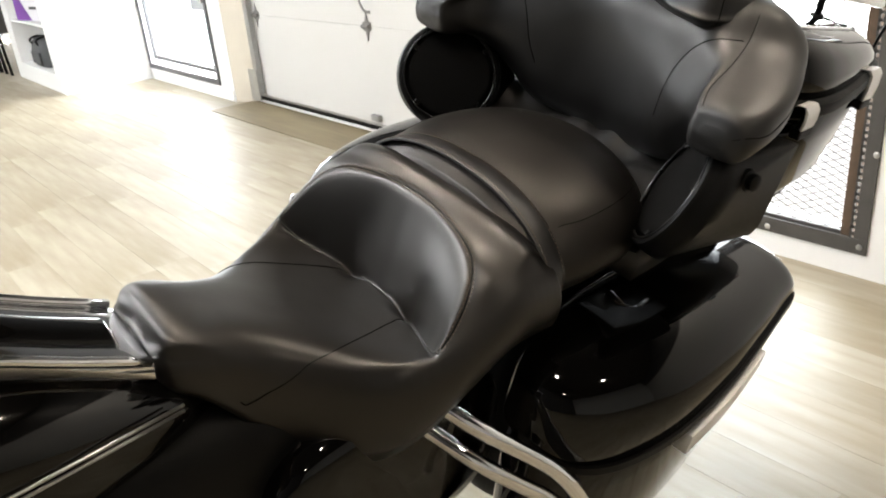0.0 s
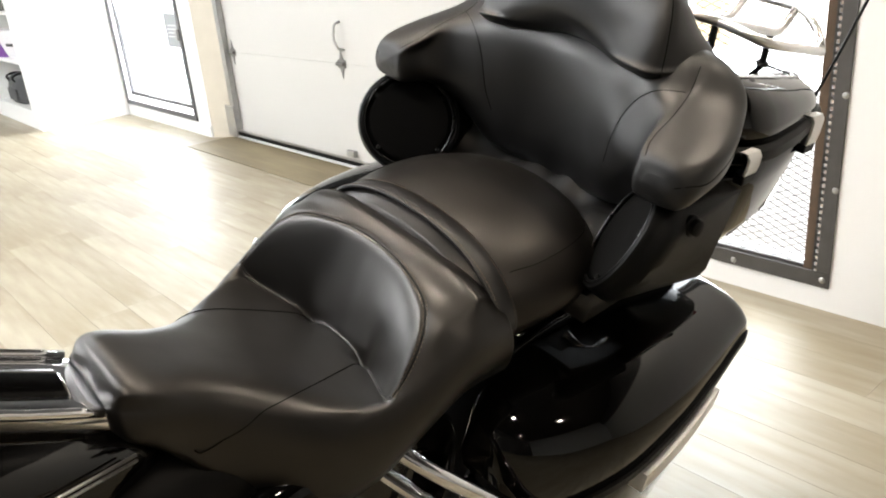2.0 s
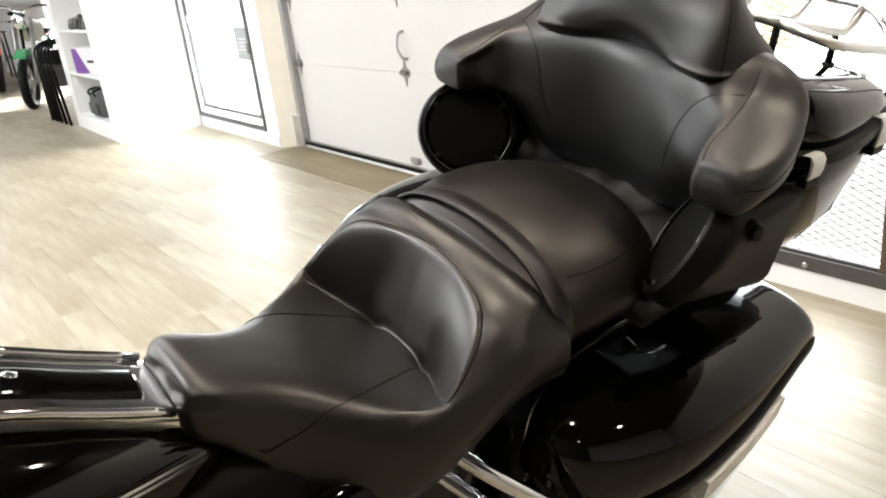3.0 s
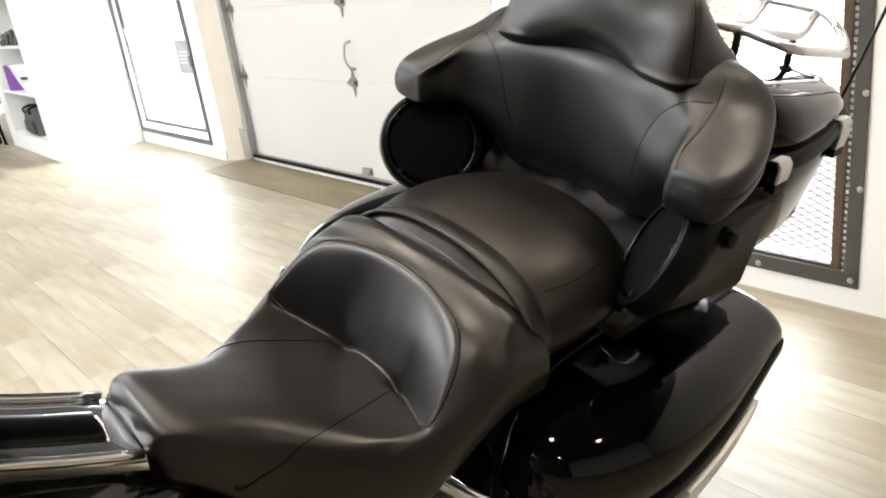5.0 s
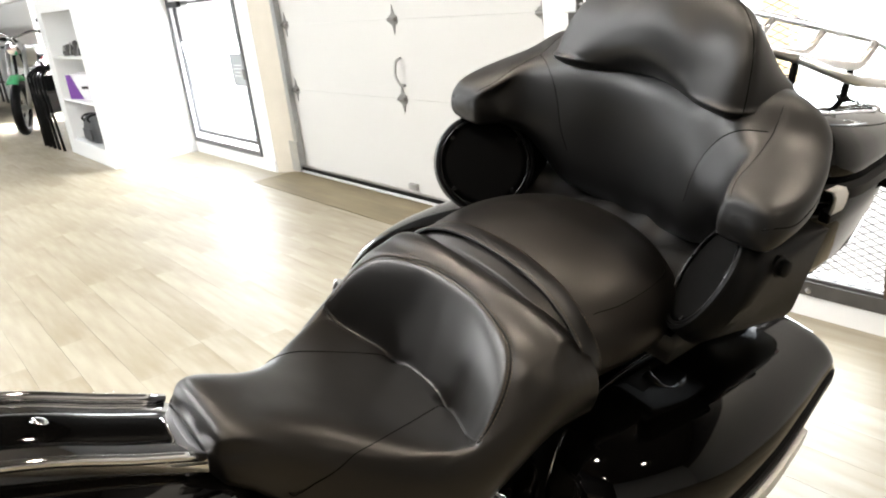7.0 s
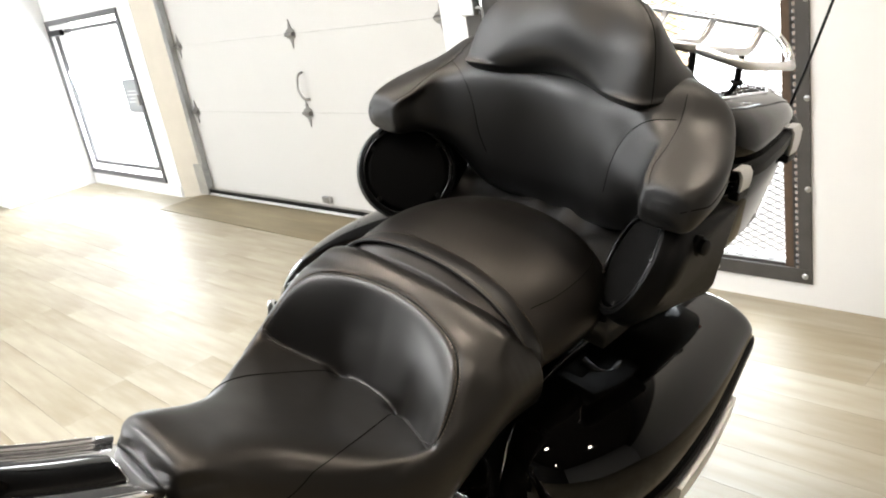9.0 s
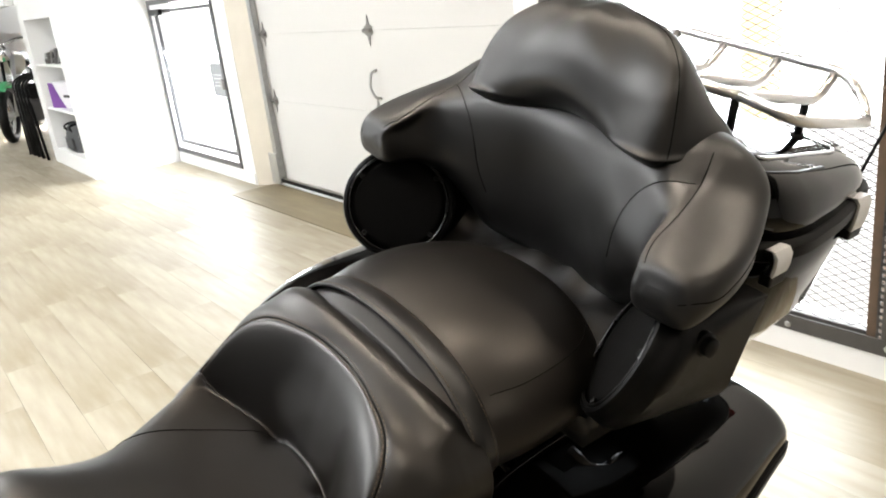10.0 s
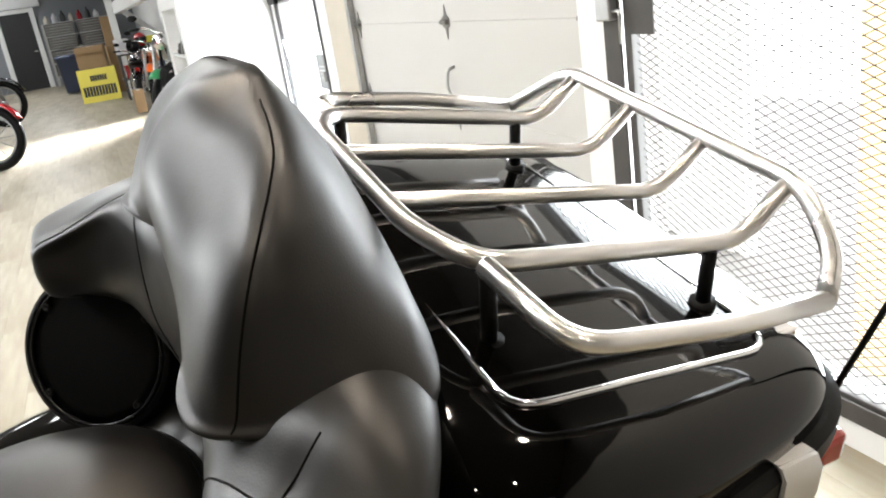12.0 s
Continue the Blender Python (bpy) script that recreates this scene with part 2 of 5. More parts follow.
def curve_at(x, table):
    """Smooth value at x of a table of (x, value)."""
    xs, vs = [p[0] for p in table], [p[1] for p in table]
    if x <= xs[0]:
        return vs[0]
    if x >= xs[-1]:
        return vs[-1]
    i = max(k for k in range(len(xs) - 1) if xs[k] <= x)
    h = xs[i + 1] - xs[i]
    t = (x - xs[i]) / h

    def slope(k):
        if k == 0 or k == len(xs) - 1:
            return 0.0 if len(xs) < 3 else ((vs[1] - vs[0]) / (xs[1] - xs[0]) if k == 0 else (vs[-1] - vs[-2]) / (xs[-1] - xs[-2]))
        return (vs[k + 1] - vs[k - 1]) / (xs[k + 1] - xs[k - 1])
    a, b = slope(i) * h, slope(i + 1) * h
    return (2 * t ** 3 - 3 * t * t + 1) * vs[i] + (t ** 3 - 2 * t * t + t) * a + (3 * t * t - 2 * t ** 3) * vs[i + 1] + (t ** 3 - t * t) * b


def grid_faces(rows, cols, closed_cols=False, closed_rows=False):
    f = []
    for i in range(rows if closed_rows else rows - 1):
        for j in range(cols if closed_cols else cols - 1):
            a, b = i, (i + 1) % rows
            c, d = j, (j + 1) % cols
            f.append((a * cols + c, a * cols + d, b * cols + d, b * cols + c))
    return f


def loft(rings, cap=True):
    """Closed rings of equal count, joined into one skin with capped ends."""
    n = len(rings[0])
    v = [p for r in rings for p in r]
    f = grid_faces(len(rings), n, True)
    if cap:
        for k, r in ((0, rings[0]), (len(rings) - 1, rings[-1])):
            v.append(tuple(np.mean([np.array(p) for p in r], axis=0)))
            c = len(v) - 1
            for j in range(n):
                a, b = k * n + j, k * n + (j + 1) % n
                f.append((a, c, b) if k == 0 else (a, b, c))
    return v, f


def tube(points, radius, sides=10, closed=False):
    """A round tube along points."""
    P = [Vector(p) for p in points]
    n = len(P)
    rings = []
    up = None
    for i in range(n):
        if closed:
            t = (P[(i + 1) % n] - P[i - 1]).normalized()
        else:
            t = (P[min(i + 1, n - 1)] - P[max(i - 1, 0)]).normalized()
        if up is None:
            up = t.orthogonal().normalized()
        up = (up - t * up.dot(t))
        up = up.normalized() if up.length > 1e-6 else t.orthogonal().normalized()
        side = t.cross(up)
        rr = radius(i / (n - 1)) if callable(radius) else radius
        rings.append([P[i] + (up * math.cos(a) + side * math.sin(a)) * rr for a in [2 * math.pi * k / sides for k in range(sides)]])
    if closed:
        v = [p for r in rings for p in r]
        return v, grid_faces(n, sides, True, True)
    return loft(rings)


def rounded(points, radius, steps=5, closed=False):
    """A polyline with its corners rounded."""
    P = [Vector(p) for p in points]
    out = [] if closed else [P[0]]
    n = len(P)
    for i in (range(n) if closed else range(1, n - 1)):
        a, b, c = P[i - 1], P[i], P[(i + 1) % n]
        r = min(radius, (a - b).length * 0.45, (c - b).length * 0.45)
        p, q = b + (a - b).normalized() * r, b + (c - b).normalized() * r
        for k in range(steps + 1):
            t = k / steps
            out.append(p * (1 - t) ** 2 + b * 2 * t * (1 - t) + q * t * t)
    if not closed:
        out.append(P[-1])
    return out


def superellipse(hw, hd, n, power=3.0):
    pts = []
    for k in range(n):
        a = 2 * math.pi * k / n
        c, s = math.cos(a), math.sin(a)
        pts.append((hw * math.copysign(abs(c) ** (2 / power), c), hd * math.copysign(abs(s) ** (2 / power), s)))
    return pts


def smooth01(t):
    t = min(1.0, max(0.0, t))
    return t * t * (3 - 2 * t)


def thing(name, at, label, category, group="", m=None):
    ob = new(name)
    ob.matrix_basis = m if m is not None else Matrix.Translation(at)
    ob.empty_display_size = 0.1
    return tagged(ob, label, category, group)

# ---- room ----
X0, X1, Y0, Y1, CEILING = -2.2, 3.258, -4.5, 26.2, 3.0


def structure(name, bm, material, label, category, parent=None):
    ob = part(name, bm, material, parent)
    return tagged(ob, label, category, "", "structure")


def wall_with_openings(name, lo, hi, thick, z0, z1, holes, axis, at, label, mat=None):
    """A wall along y (axis x) or along x (axis y) as blocks round its openings."""
    bm = bmesh.new()
    cuts = sorted({lo, hi, *[h[0] for h in holes], *[h[1] for h in holes]})
    for a, b in zip(cuts, cuts[1:]):
        spans = [(z0, z1)]
        for h in holes:
            if h[0] <= a and b <= h[1]:
                spans = [(s0, s1) for s0, s1 in ((z0, h[2]), (h[3], z1)) if s1 - s0 > 1e-4]
        for s0, s1 in spans:
            if axis == "x":
                box_bm(at, at + thick, a, b, s0, s1, 0, bm)
            else:
                box_bm(a, b, at, at + thick, s0, s1, 0, bm)
    return structure(name, bm, mat or WHITE, label, "wall")


GATE = (1.784, 3.17, 0.115, 1.80)
DOOR = (3.36, 6.435, 0.0, 2.30)
DOOR2 = (13.0, 13.95, 0.0, 2.1)
WINDOW = (6.678, 8.09, 0.131, 1.405)
wall_with_openings("wall_east", Y0, Y1, 0.18, 0.0, 2.30, [GATE, DOOR, WINDOW, DOOR2], "x", X1, "white painted wall with gate, sectional door and window")
# band above the view, added dark so the gloss lids mirror darkness
structure("wall_east_dark_band", box_bm(X1, X1 + 0.18, Y0, Y1, 2.30, CEILING), WEST, "unseen dark band above the doors, added to darken reflections", "wall")
# shop window out of view, added for broad highlights on the leather
UNSEEN_SHOPFRONT = (6.3, 9.1, 0.8, 2.15)
# never in view; stands close and dark so black surfaces reflect little
wall_with_openings("wall_west", Y0, Y1, 0.15, 0.0, CEILING, [UNSEEN_SHOPFRONT], "x", X0 - 0.15, "unseen wall kept dark for reflections, with an added shop window", WEST)
win = bmesh.new()
for a, b, c, d in ((6.3, 9.1, 0.8, 0.85), (6.3, 9.1, 2.1, 2.15), (6.3, 6.35, 0.85, 2.1), (7.68, 7.72, 0.85, 2.1), (9.05, 9.1, 0.85, 2.1)):
    box_bm(X0 - 0.12, X0 - 0.05, a, b, c, d, 0, win)
structure("unseen_shop_window", win, TRIM, "white frame of the added, unseen shop window", "window")
structure("backdrop_west", box_bm(X0 - 2.05, X0 - 2.0, 2, 13, -0.06, 5.0), OUTSIDE, "glowing white sheet outside the added shop window", "backdrop")
structure("wall_south", box_bm(X0, X1, Y0 - 0.15, Y0, 0, CEILING), WHITE, "plain white painted end wall", "wall")
structure("wall_north", box_bm(X0, X1, Y1, Y1 + 0.15, 0, CEILING), GREY_WALL, "grey painted wall at the workshop end", "wall")
structure("ceiling", box_bm(X0, X1, Y0, Y1, CEILING, CEILING + 0.1), CEIL, "dark grey ceiling, out of view, darkened for reflections", "ceiling")
structure("ground", box_bm(-60, 60, -60, 60, -0.35, -0.06), surface("pale_concrete", (0.55, 0.54, 0.52), 0.8), "pale concrete ground outside", "ground")
floor = structure("floor", box_bm(X0, X1 + 0.18, Y0, Y1, -0.05, -0.004), surface("dark_floor_joint", (0.13, 0.10, 0.065), 0.7), "worn oak-look vinyl plank floor", "floor")


# glare outside, behind the openings: glowing sheets stand for the daylight
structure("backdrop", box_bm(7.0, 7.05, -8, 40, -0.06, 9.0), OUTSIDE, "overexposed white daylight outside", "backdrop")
structure("backdrop_post", box_bm(3.56, 3.64, 2.38, 2.49, -0.06, 3.0), TAN, "tan post outside the gate, daylight glow in its colour", "backdrop")
structure("backdrop_wall", box_bm(4.16, 4.22, 3.55, 4.8, -0.06, 3.0), PALE, "pale wall outside the gate, daylight glow in its colour", "backdrop")


def make_gate():
    """Expanded-metal security gate in a bolted angle-iron frame."""
    y0, y1, z0, z1 = GATE
    g = thing("mesh_gate", (X1, (y0 + y1) / 2, 0.085), "dark weathered steel gate with expanded metal mesh, closed", "gate")
    inv = g.matrix_basis.inverted()

    def add(name, bm, mat, label="", parent=None):
        bmesh.ops.transform(bm, matrix=inv, verts=bm.verts)
        return part(name, bm, mat, parent or g, label)
    w = 0.055
    x0, x1 = X1 - 0.010, X1 - 0.002
    add("frame_rail", box_bm(x0, x1, y0 - 0.035, y1 + 0.03, 0.085, 0.085 + w, 0.002), DARK_STEEL)
    add("frame_rail", box_bm(x0, x1, y0 - 0.035, y1 + 0.03, z1 - 0.01, z1 + w, 0.002), DARK_STEEL)
    add("frame_stile", box_bm(x0, x1, y0 - 0.035, y0 + 0.010, 0.085 + w, z1 - 0.01, 0.002), DARK_STEEL)
    bm = bmesh.new()
    for k in range(71):
        zz = 0.150 + 0.023 * k
        box_bm(x0 + 0.002, x1, y0 + 0.0105, y0 + 0.0275, zz, zz + 0.010, 0, bm)
    box_bm(x0 + 0.002, x1, y0 + 0.020, y0 + 0.0275, 0.085 + w, z1 - 0.012, 0, bm)
    add("slotted_strip", bm, DARK_STEEL, "slotted dark steel strip")
    add("frame_stile", box_bm(x0, x1, y1 - 0.058, y1 + 0.03, 0.085 + w, z1 - 0.01, 0.002), DARK_STEEL)
    add("inner_stile", box_bm(X1 + 0.004, X1 + 0.04, y0 + 0.028, y0 + 0.062, 0.12, z1, 0.003), RUST, "rust-streaked inner steel bar")
    add("inner_stile", box_bm(X1 + 0.004, X1 + 0.04, y1 - 0.095, y1 - 0.060, 0.12, z1, 0.003), DARK_STEEL)
    add("inner_rail", box_bm(X1 + 0.004, X1 + 0.04, y0 + 0.062, y1 - 0.095, 0.118, 0.150, 0.003), DARK_STEEL)
    # expanded mesh: flat strands in a diamond net
    ny, nz, th = 0.058, 0.026, 0.0013
    v, f = [], []

    def strand(p, q):
        d = Vector((0, -(q[1] - p[1]), (q[0] - p[0]))).normalized() * th
        a, b = Vector((X1 + 0.018, p[0], p[1])), Vector((X1 + 0.018, q[0], q[1]))
        t = Vector((0.0015, 0, 0))
        k = len(v)
        v.extend([a - d - t, a + d - t, b + d - t, b - d - t, a - d + t, a + d + t, b + d + t, b - d + t])
        f.extend([(k, k + 1, k + 2, k + 3), (k + 7, k + 6, k + 5, k + 4), (k, k + 3, k + 7, k + 4), (k + 1, k + 5, k + 6, k + 2)])
    yy0, yy1 = y0 + 0.06, y1 - 0.09
    j, z = 0, 0.15
    while z < z1 - 0.02:
        y = yy0 + (ny / 2 if j % 2 else 0)
        while y + ny / 2 <= yy1 + 1e-6:
            strand((y, z), (y + ny / 2, z + nz / 2))
            strand((y, z), (y - ny / 2 if y - ny / 2 > yy0 - 1e-6 else y, z + nz / 2 if y - ny / 2 > yy0 - 1e-6 else z + 0.002))
            y += ny
        z += nz / 2
        j += 1
    me = mesh_of("expanded_mesh", [inv @ p for p in v], f, DARK_STEEL, False)
    attach("expanded_mesh", me, g, "diamond expanded steel mesh")
    for by, bz in ((y0 - 0.030 + 0.004, 0.434), (y0 - 0.026, 0.742), (y0 - 0.026, 1.053), (y0 - 0.026, 1.36), (2.097, 0.105), (2.74, 0.105), (1.772, 0.113)):
        bm = bmesh.new()
        bmesh.ops.create_uvsphere(bm, u_segments=12, v_segments=8, radius=0.011, matrix=Matrix.Translation((x0 - 0.001, by, bz)) @ Matrix.Diagonal((0.45, 1, 1, 1)))
        add("bolt", bm, STEEL, "round-headed steel bolt")
    bm = box_bm(X1 - 0.004, X1 + 0.002, y1 - 0.218, y1 - 0.079, 1.064, 1.36, 0.002)
    add("lock_plate", bm, DARK_STEEL, "perforated dark lock guard plate")
    bm = box_bm(X1 - 0.045, X1 - 0.011, y1 - 0.055, y1 + 0.02, 1.11, 1.19, 0.006)
    lock = add("slide_bolt", bm, STEEL, "galvanised slide bolt")
    v, f = tube(rounded([(X1 - 0.03, y1 - 0.05, 1.14), (X1 - 0.03, y1 - 0.09, 1.14), (X1 - 0.03, y1 - 0.09, 1.04)], 0.015), 0.006)
    attach("bolt_handle", mesh_of("bolt_handle", [inv @ Vector(p) for p in v], f, STEEL), lock)
    return g


make_gate()


def make_sectional_door():
    """Overhead door of flat panels with hinges, rollers and vertical tracks."""
    y0, y1 = DOOR[0] - 0.06, 6.29
    xd = 3.365
    d = thing("sectional_door", (xd, (y0 + y1) / 2, 0), "cream overhead sectional garage door, closed", "garage door")
    inv = d.matrix_basis.inverted()

    def add(name, bm, mat, label="", parent=None, smooth=False):
        bmesh.ops.transform(bm, matrix=inv, verts=bm.verts)
        return part(name, bm, mat, parent or d, label, smooth)
    h = 0.4615
    zb = 0.182
    add("door_panel", box_bm(xd, xd + 0.045, y0, y1, 0.05, zb + h - 0.0005, 0.0015), CREAM)
    for k in range(1, 5):
        add("door_panel", box_bm(xd, xd + 0.045, y0, y1, zb + k * h + 0.0005, zb + (k + 1) * h - 0.0005, 0.0015), CREAM)
    add("bottom_seal", box_bm(xd - 0.002, xd + 0.04, y0, y1, 0.020, 0.054, 0.008), RUBBER, "black rubber bottom seal")
    add("bottom_rail", box_bm(xd - 0.006, xd - 0.001, y0, y1, 0.052, 0.066, 0.001), STEEL, "bright metal rail above the seal")
    for j, yy in enumerate((6.075, 4.70, 3.46)):
        for k in range(1, 5):
            zz = zb + k * h
            bm = bmesh.new()
            t = 0.004
            pts = [(0.0, 0.085), (0.016, 0.03), (0.042, 0.02), (0.042, -0.02), (0.016, -0.03), (0, -0.085), (-0.016, -0.03), (-0.042, -0.02), (-0.042, 0.02), (-0.016, 0.03)]
            vs = [bm.verts.new((xd - 0.001, yy + a, zz + b)) for a, b in pts]
            face = bm.faces.new(vs)
            e = bmesh.ops.extrude_face_region(bm, geom=[face])
            for vv in e["geom"]:
                if isinstance(vv, bmesh.types.BMVert):
                    vv.co.x -= t
            hinge = add("hinge", bm, HINGE, "galvanised steel hinge")
            bm = bmesh.new()
            bmesh.ops.create_cone(bm, cap_ends=True, segments=12, radius1=0.012, radius2=0.012, depth=0.07, matrix=Matrix.Translation((xd - 0.014, yy, zz)) @ Matrix.Rotation(math.pi / 2, 4, "X"))
            add("hinge_pin", bm, HINGE, "", hinge)
    # lift handle and lock
    v, f = tube(rounded([(xd - 0.002, 4.675, 0.885), (xd - 0.04, 4.677, 0.875), (xd - 0.05, 4.690, 0.79), (xd - 0.04, 4.660, 0.735), (xd - 0.002, 4.66, 0.725)], 0.03), 0.008)
    attach("lift_handle", mesh_of("lift_handle", [inv @ Vector(p) for p in v], f, STEEL), d, "grey steel lift handle")
    add("seal_clip", box_bm(xd - 0.03, xd - 0.003, 4.65, 4.73, 0.085, 0.125, 0.004), STEEL)
    # tracks
    for yy, side in ((6.155, 1), (3.382, -1)):
        bm = box_bm(xd - 0.045, xd - 0.040, yy - 0.03, yy + 0.03, 0.08, 2.30, 0.001)
        box_bm(xd - 0.045, xd - 0.008, yy - 0.03, yy - 0.026, 0.08, 2.30, 0.0, bm)
        box_bm(xd - 0.045, xd - 0.008, yy + 0.026, yy + 0.03, 0.08, 2.30, 0.0, bm)
        add("track", bm, STEEL, "galvanised vertical track")
    add("track_bracket", box_bm(xd - 0.06, xd - 0.046, 6.12, 6.25, 0.03, 0.26, 0.004), STEEL)
    return d


make_sectional_door()
# the bright line below the seal, drawn as a metal strip
structure("threshold", box_bm(3.361, 3.399, 3.40, 6.24, 0.0005, 0.012, 0.002), ZINC, "bright metal strip below the overhead door's seal", "threshold")
bm = bmesh.new()
vs = [bm.verts.new((x, y, 0.0)) for x, y in ((X1 + 0.004, 6.434), (3.365, 6.23), (3.365, 6.434))]
face = bm.faces.new(vs)
for v in bmesh.ops.extrude_face_region(bm, geom=[face])["geom"]:
    if isinstance(v, bmesh.types.BMVert):
        v.co.z = 2.30
structure("trim", bm, surface("aged_cream_paint", (0.60, 0.55, 0.46), 0.5), "aged cream splayed door jamb", "trim")
structure("door_strip", box_bm(2.992, 3.36, 3.5, 6.315, 0.0015, 0.006, 0.002), MAT, "brown board strip on the floor before the door", "floor strip")


def make_window():
    """Full-height glazed panel in a dark metal frame."""
    y0, y1, z0, z1 = WINDOW
    w = thing("window_1", (X1, (y0 + y1) / 2, z0), "dark metal framed glazed hatch, overexposed daylight behind", "window")
    w["kind"] = "structure"
    inv = w.matrix_basis.inverted()

    def add(name, bm, mat, label="", parent=None):
        bmesh.ops.transform(bm, matrix=inv, verts=bm.verts)
        return part(name, bm, mat, parent or w, label)
    grey = surface("grey_window_frame", (0.11, 0.11, 0.115), 0.45, 0.3, scale=10)
    for nm, b in (("frame_rail", (y0 - 0.03, y1 + 0.03, z0 - 0.03, z0 + 0.012)), ("frame_rail", (y0 - 0.03, y1 + 0.03, z1 - 0.012, z1 + 0.03)),
                  ("frame_stile", (y0 - 0.03, y0 + 0.012, z0 + 0.012, z1 - 0.012)), ("frame_stile", (y1 - 0.012, y1 + 0.03, z0 + 0.012, z1 - 0.012))):
        add(nm, box_bm(X1 - 0.014, X1 - 0.002, *b, 0.003), grey)
    i = 0.055
    for nm, b in (("sash_rail", (y0 + i, y1 - i, z0 + i, z0 + i + 0.03)), ("sash_rail", (y0 + i, y1 - i, z1 - i - 0.03, z1 - i)),
                  ("sash_stile", (y0 + i, y0 + i + 0.025, z0 + i + 0.03, z1 - i - 0.03)), ("sash_stile", (y1 - i - 0.025, y1 - i, z0 + i + 0.03, z1 - i - 0.03))):
        add(nm, box_bm(X1 + 0.01, X1 + 0.04, *b, 0.003), grey)
    m, nt, b = nodes_of("clear_glass")
    b.inputs["Transmission Weight"].default_value, b.inputs["Roughness"].default_value, b.inputs["IOR"].default_value = 1.0, 0.0, 1.45
    pane = add("pane", box_bm(X1 + 0.022, X1 + 0.028, y0 + i + 0.02, y1 - i - 0.02, z0 + i + 0.025, z1 - i - 0.025), m)
    pane.visible_shadow = False
    paper = surface("pale_notice_paper", (0.36, 0.38, 0.40), 0.6, bump=0)
    note = add("notice", box_bm(X1 + 0.005, X1 + 0.008, y0 + 0.025, y0 + 0.285, 0.655, 0.915), paper, "pale grey notice taped inside the pane")
    for k in range(4):
        add("print_line", box_bm(X1 + 0.003, X1 + 0.0045, y0 + 0.075, y0 + 0.235 - 0.02 * (k % 2), 0.735 + 0.028 * k, 0.743 + 0.028 * k), surface("notice_print", (0.75, 0.76, 0.77), 0.6, bump=0), "", note)
    add("latch", box_bm(X1 - 0.035, X1 - 0.015, y0 - 0.01, y0 + 0.03, 0.72, 0.80, 0.004), STEEL)
    add("closer", box_bm(X1 - 0.04, X1 - 0.004, y1 - 0.32, y1 - 0.06, z1 - 0.10, z1 - 0.05, 0.006), RUBBER, "dark closer bracket at the top")
    return w


make_window()
structure("trim_sill", box_bm(X1 - 0.012, X1 - 0.001, 6.437, 8.12, 0.0, 0.085, 0.003), TRIM, "white baseboard under the window", "baseboard")


def make_bookcase():
    x0, x1, y0, y1, top = 2.485, X1 - 0.004, 8.13, 9.70, 2.6
    c = thing("bookcase", ((x0 + x1) / 2, (y0 + y1) / 2, 0), "white built-in bookcase with open shelves, partly filled", "bookcase")
    inv = c.matrix_basis.inverted()

    def add(name, bm, label=""):
        bmesh.ops.transform(bm, matrix=inv, verts=bm.verts)
        return part(name, bm, TRIM, c, label)
    add("side_panel", box_bm(x0, x1, y0, y0 + 0.20, 0.0, top, 0.003))
    add("side_panel", box_bm(x0, x1, y1 - 0.22, y1, 0.0, top, 0.003))
    add("back_panel", box_bm(x0 + 0.42, x1, y0 + 0.201, y1 - 0.221, 0.0, top, 0.002))
    add("plinth", box_bm(x0, x0 + 0.419, y0 + 0.201, y1 - 0.221, 0.0, 0.158, 0.003))
    for z in (0.55, 0.967):
        add("shelf", box_bm(x0 + 0.012, x0 + 0.419, y0 + 0.201, y1 - 0.221, z, z + 0.022, 0.003))
    add("header_panel", box_bm(x0, x0 + 0.419, y0 + 0.201, y1 - 0.221, 1.395, top, 0.003))


make_bookcase()


def lights_fixture(lx, ly, long):
    t = thing("ceiling_tube_fixture", (lx, ly, CEILING), "white ceiling fixture with a lit tube", "ceiling light", "ceiling lights")
    part("housing", box_bm(-0.15, 0.15, -long / 2 - 0.05, long / 2 + 0.05, -0.035, 0, 0.006), TRIM, t)
    part("diffuser", box_bm(-0.13, 0.13, -long / 2 - 0.02, long / 2 + 0.02, -0.055, -0.036, 0.006), TUBE, t, "glowing white diffuser")


for lx, ly, _, long in TUBES:
    lights_fixture(lx, ly, long)
for lx, ly in DOWNLIGHTS:
    t = thing("downlight", (lx, ly, CEILING), "small round ceiling downlight, lit", "ceiling light", "downlights")
    rings = [[(r * math.cos(2 * math.pi * k / 24), r * math.sin(2 * math.pi * k / 24), z) for k in range(24)] for r, z in ((0.10, 0.0), (0.10, -0.015), (0.088, -0.022), (0.082, -0.012))]
    v, f = loft(rings, False)
    attach("bezel", mesh_of("bezel", v, f, TRIM), t)
    v, f = loft([[(r * math.cos(2 * math.pi * k / 24), r * math.sin(2 * math.pi * k / 24), z) for k in range(24)] for r, z in ((0.081, -0.013), (0.06, -0.018), (0.02, -0.02))])
    attach("diffuser", mesh_of("diffuser", v, f, TUBE), t)

# ---- motorcycle ----
BX, BY, LEAN = 1.45, 1.827, 13.0
bike = thing("touring_motorcycle", (0, 0, 0), "black touring motorcycle with leather seats, leaning on its side stand", "motorcycle",
             m=Matrix.Translation((BX, BY, 0)) @ Matrix.Rotation(radians(LEAN), 4, "X"))


def true_size(p):
    """The lower bodywork is drawn at a nominal size; this brings it to the machine's own."""
    return (1.72 + (p[0] - 1.72) * 0.967, p[1] * 0.955, p[2] + 0.012 - 0.016 * (1.72 - p[0]))


